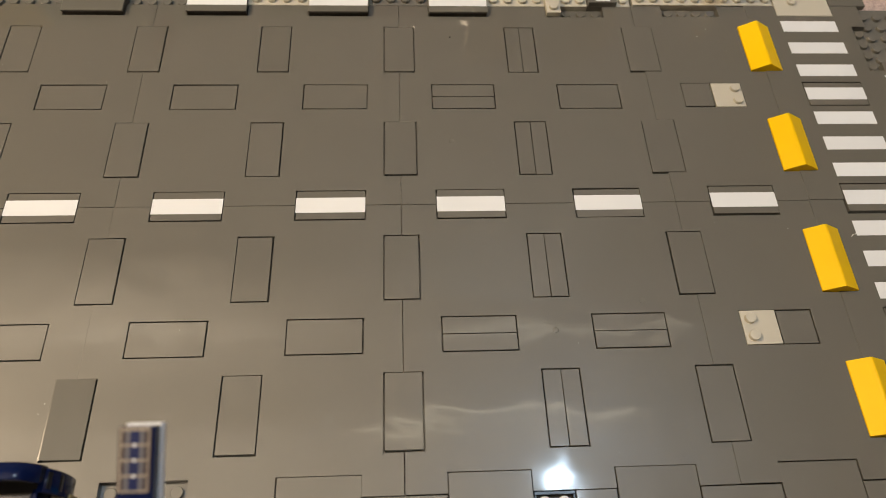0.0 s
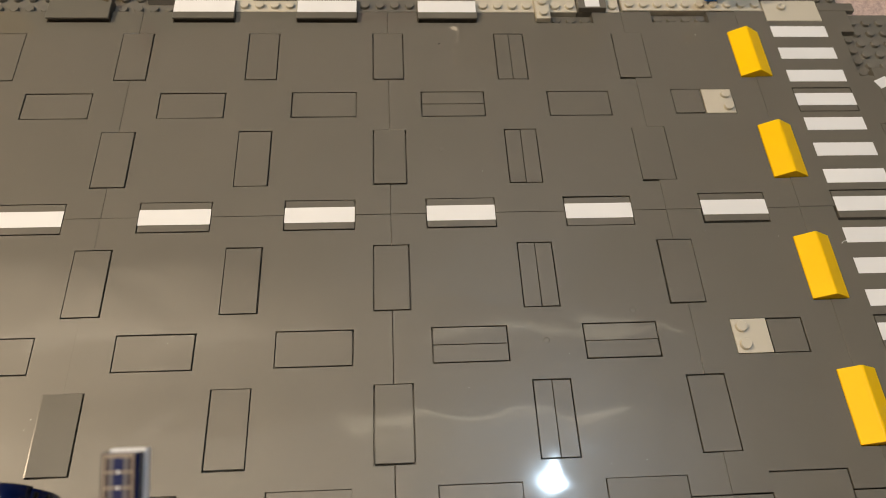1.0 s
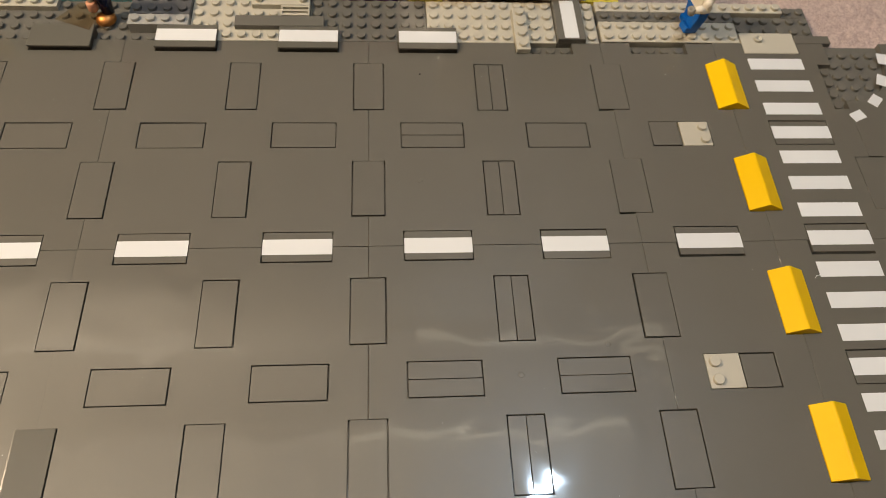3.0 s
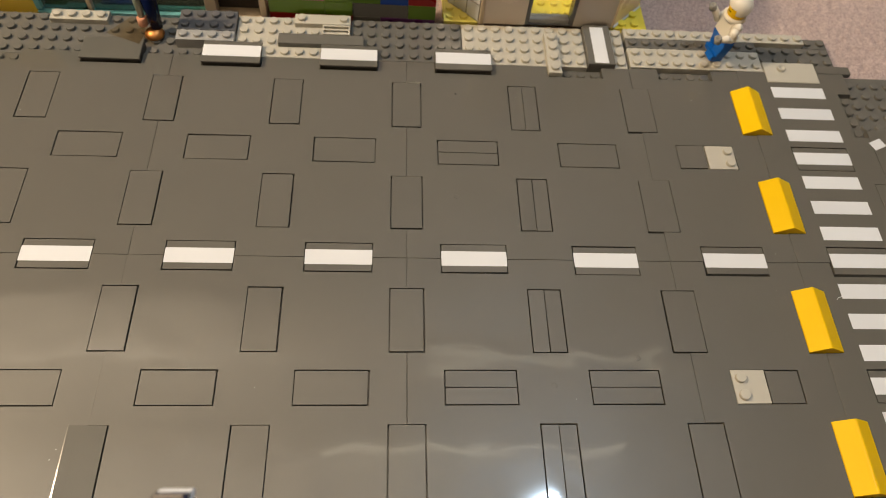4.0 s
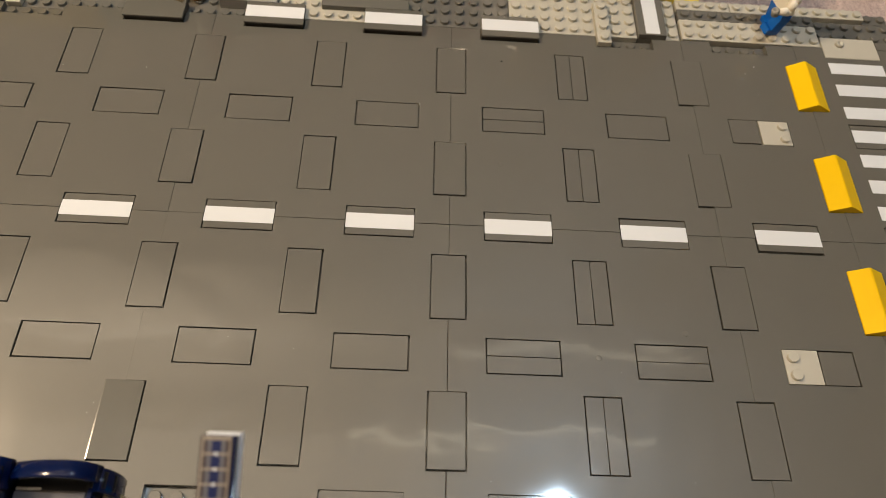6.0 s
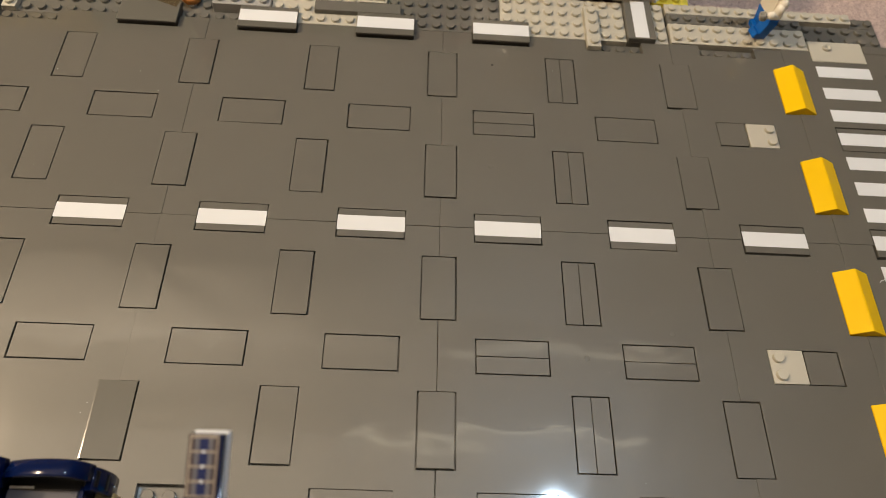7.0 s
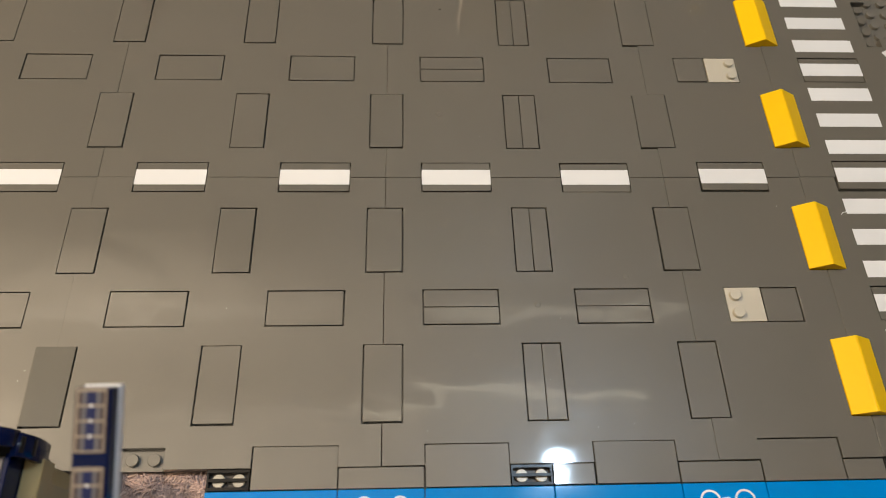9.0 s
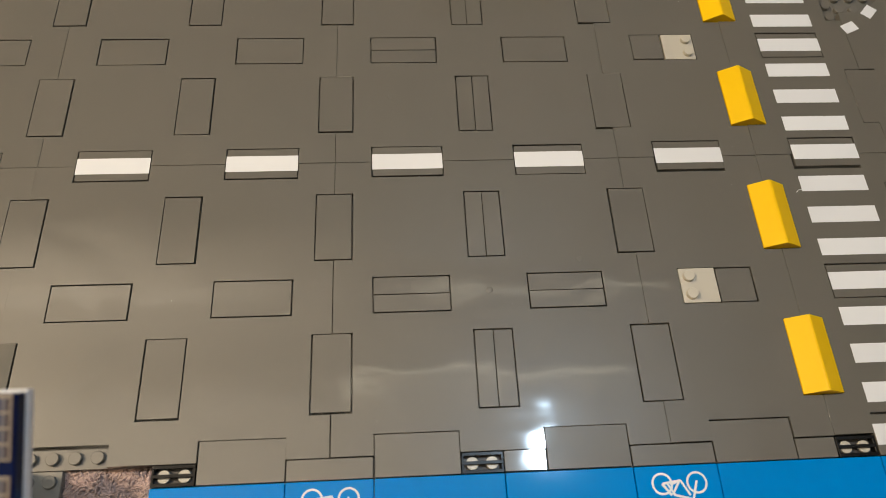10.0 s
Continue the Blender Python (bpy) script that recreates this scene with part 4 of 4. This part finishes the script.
def sweep(bm, pts, v0, v1, thick):
    """A bent strip through points of (u, z), between two planes."""
    rows = []
    for k, (u, z) in enumerate(pts):
        a, d = pts[max(0, k - 1)], pts[min(len(pts) - 1, k + 1)]
        n = Vector((-(d[1] - a[1]), d[0] - a[0])).normalized() * thick
        c = [(v0, u, z), (v1, u, z), (v1, u - n.x, z - n.y), (v0, u - n.x, z - n.y)]
        rows.append([bm.verts.new((q * S, w * S, y * S)) for w, q, y in c])
    for a, d in zip(rows, rows[1:]):
        for k in range(4):
            f = bm.faces.new((a[k], a[(k + 1) % 4], d[(k + 1) % 4], d[k]))
            f.smooth = k in (0, 2)
    bm.faces.new(rows[0][::-1])
    bm.faces.new(rows[-1])
    bmesh.ops.bevel(bm, geom=[e for e in bm.edges if len({round(v.co.y, 6) for v in e.verts}) == 1 and e.is_manifold], offset=0.04 * S, segments=1, affect="EDGES")


def panel_mast():
    """A narrow beam with a printed blue and cream panel, held high over the near edge."""
    root = thing("panel_mast", "tall leaning navy toy mast with printed blue and cream panels", "toy mast")
    far, slope = Vector((-7.42, -16.6, 14.72)), radians(20)
    lean = Matrix.Translation(far * S) @ Matrix.Rotation(slope, 4, "X")

    def sheet(name, mats, parent, boxes, label=""):
        bm = bmesh.new()
        for a in boxes:
            box(bm, *a[:6], *a[6:])
        bmesh.ops.transform(bm, matrix=lean, verts=bm.verts)
        return part(name, bm, mats, parent, label)
    sheet("beam", NAVY, root, [(-0.46, 0.54, -10, -0.02, -0.45, 0, 0.03)])
    sheet("under_plate", WHITE, root, [(-0.45, 0.60, -10, 0.04, -0.80, -0.46, 0.05)], "white plate under the beam")
    bm = bmesh.new()
    box(bm, -8.1, -6.7, -27.0, -25.6, FLOOR, 11.0, 0.05)
    part("post", bm, NAVY, root)
    for k in range(4):
        v1 = -0.04 - 2.12 * k
        panel = sheet("printed_panel", CREAM, root, [(-0.44, 0.44, v1 - 1.74, v1, 0.0, 0.03, 0.01)], "cream panel with four blue printed windows")
        for j in range(4):
            d = v1 - 0.27 - 0.41 * j
            sheet("window_print", [PRINTGREY, PRINTBLUE, PRINTDARK], panel,
                  [(-0.33, 0.35, d - 0.17, d + 0.17, 0.03, 0.036, 0, 0), (-0.115, 0.135, d - 0.172, d + 0.172, 0.036, 0.04, 0, 1),
                   (-0.34, -0.25, d - 0.171, d + 0.171, 0.036, 0.04, 0, 2), (0.27, 0.36, d - 0.171, d + 0.171, 0.036, 0.04, 0, 2)])
            if j:
                sheet("white_dot", WHITE, panel, [(-0.035, 0.055, d + 0.165, d + 0.245, 0.041, 0.046, 0.0)])
        sheet("edge_line", PRINTDARK, panel, [(-0.44, -0.41, v1 - 1.74, v1, 0.03, 0.034, 0), (0.41, 0.44, v1 - 1.74, v1, 0.03, 0.034, 0)])


vehicle()
panel_mast()


# ---- dust, marks and crumbs on the road ----
def dust():
    bm = bmesh.new()
    r = random.Random(3)
    spots = [(-17.3, -11.2), (-17.5, -11.7), (20.1, 13.2), (20.85, 13.9), (-11.4, -7.5), (-8, -8)]
    for k in range(34):
        u, v = r.uniform(-28, 24), r.uniform(-15, 15)
        s = r.uniform(0.006, 0.015)
        if k < len(spots):
            (u, v), s = spots[k], 0.018
        m = Matrix.Translation((u * S, v * S, 0.008 * S)) @ Matrix.Rotation(r.uniform(0, 6), 4, "Z") @ Matrix.Diagonal((s * S * r.uniform(0.8, 2.4), s * S, s * S * 0.5, 1))
        bmesh.ops.create_icosphere(bm, subdivisions=1, radius=1.0, matrix=m)
    whole("dust_specks", bm, WHITE, "scattered pale dust specks on the road", "dust", kind="stuff")


def thread(pts, width, mat, label):
    """A fine bent fibre lying on the road."""
    bm = bmesh.new()
    for p, q in zip(pts, pts[1:]):
        rod(bm, (*p, width), (*q, width), width, 6)
    whole("fibre", bm, mat, label, "fibre", "stray fibres on the road")


def moulding_mark(u, v):
    """The shallow round mark that the mould leaves on a plate."""
    bm = bmesh.new()
    lathe(bm, u, v, [(0.17, -0.01), (0.16, 0.006), (0.12, 0.003), (0.05, 0.012)], 20)
    part("moulding_mark", bm, ROAD, plate_at(u, v))


def carpet_tufts():
    """Twisted yarn ends standing in the gap beside the cycle lane, each a bent tapered strand."""
    r = random.Random(11)
    verts, faces = [], []
    for k in range(4200):
        u, v = -12.3 + 4.7 * r.random(), -21.7 + 6.0 * r.random()
        clump = noise.noise(Vector((u * 1.9, v * 1.9, 0)))
        a, lean = 6.283 * r.random() + 2.5 * clump, 0.15 + 0.4 * r.random()
        tall, w = 0.30 + 0.22 * clump + 0.16 * r.random(), 0.05 + 0.04 * r.random()
        base = len(verts)
        for t, thick in ((0.0, 1.0), (0.55, 1.1), (1.0, 0.45)):
            cx, cy = u + math.cos(a) * lean * t * t, v + math.sin(a) * lean * t * t
            z = FLOOR - 0.12 + tall * (t - 0.25 * t * t) * 1.3
            for n in range(3):
                b = a + 2.094 * n + 0.7 * t
                verts.append(((cx + math.cos(b) * w * thick) * S, (cy + math.sin(b) * w * thick) * S, z * S))
        for q in (0, 3):
            for n in range(3):
                m = (n + 1) % 3
                faces.append((base + q + n, base + q + m, base + q + 3 + m, base + q + 3 + n))
        faces.append((base + 6, base + 7, base + 8))
    me = bpy.data.meshes.new("carpet_tufts")
    me.from_pydata(verts, [], faces)
    me.materials.append(PILE)
    me.polygons.foreach_set("use_smooth", [True] * len(me.polygons))
    tagged(new("carpet_tufts", me), "pink beige carpet pile tufts in a gap", "carpet pile", kind="stuff")


carpet_tufts()
dust()
thread([(25.82, -2.5), (25.95, -2.36), (26.1, -2.34), (26.25, -2.24)], 0.018, WHITE, "short pale curled fibre on the crossing")
for u, v in ((3.1, 4.5), (8.0, -7.9), (12.9, -6.3)):
    moulding_mark(u, v)
bm = bmesh.new()
lathe(bm, 3.37, 13.1, [(0.07, -0.01), (0.07, 0.01), (0.03, 0.02)], 12)
whole("dark_crumb", bm, BLACK, "tiny dark crumb on the road", "crumb")
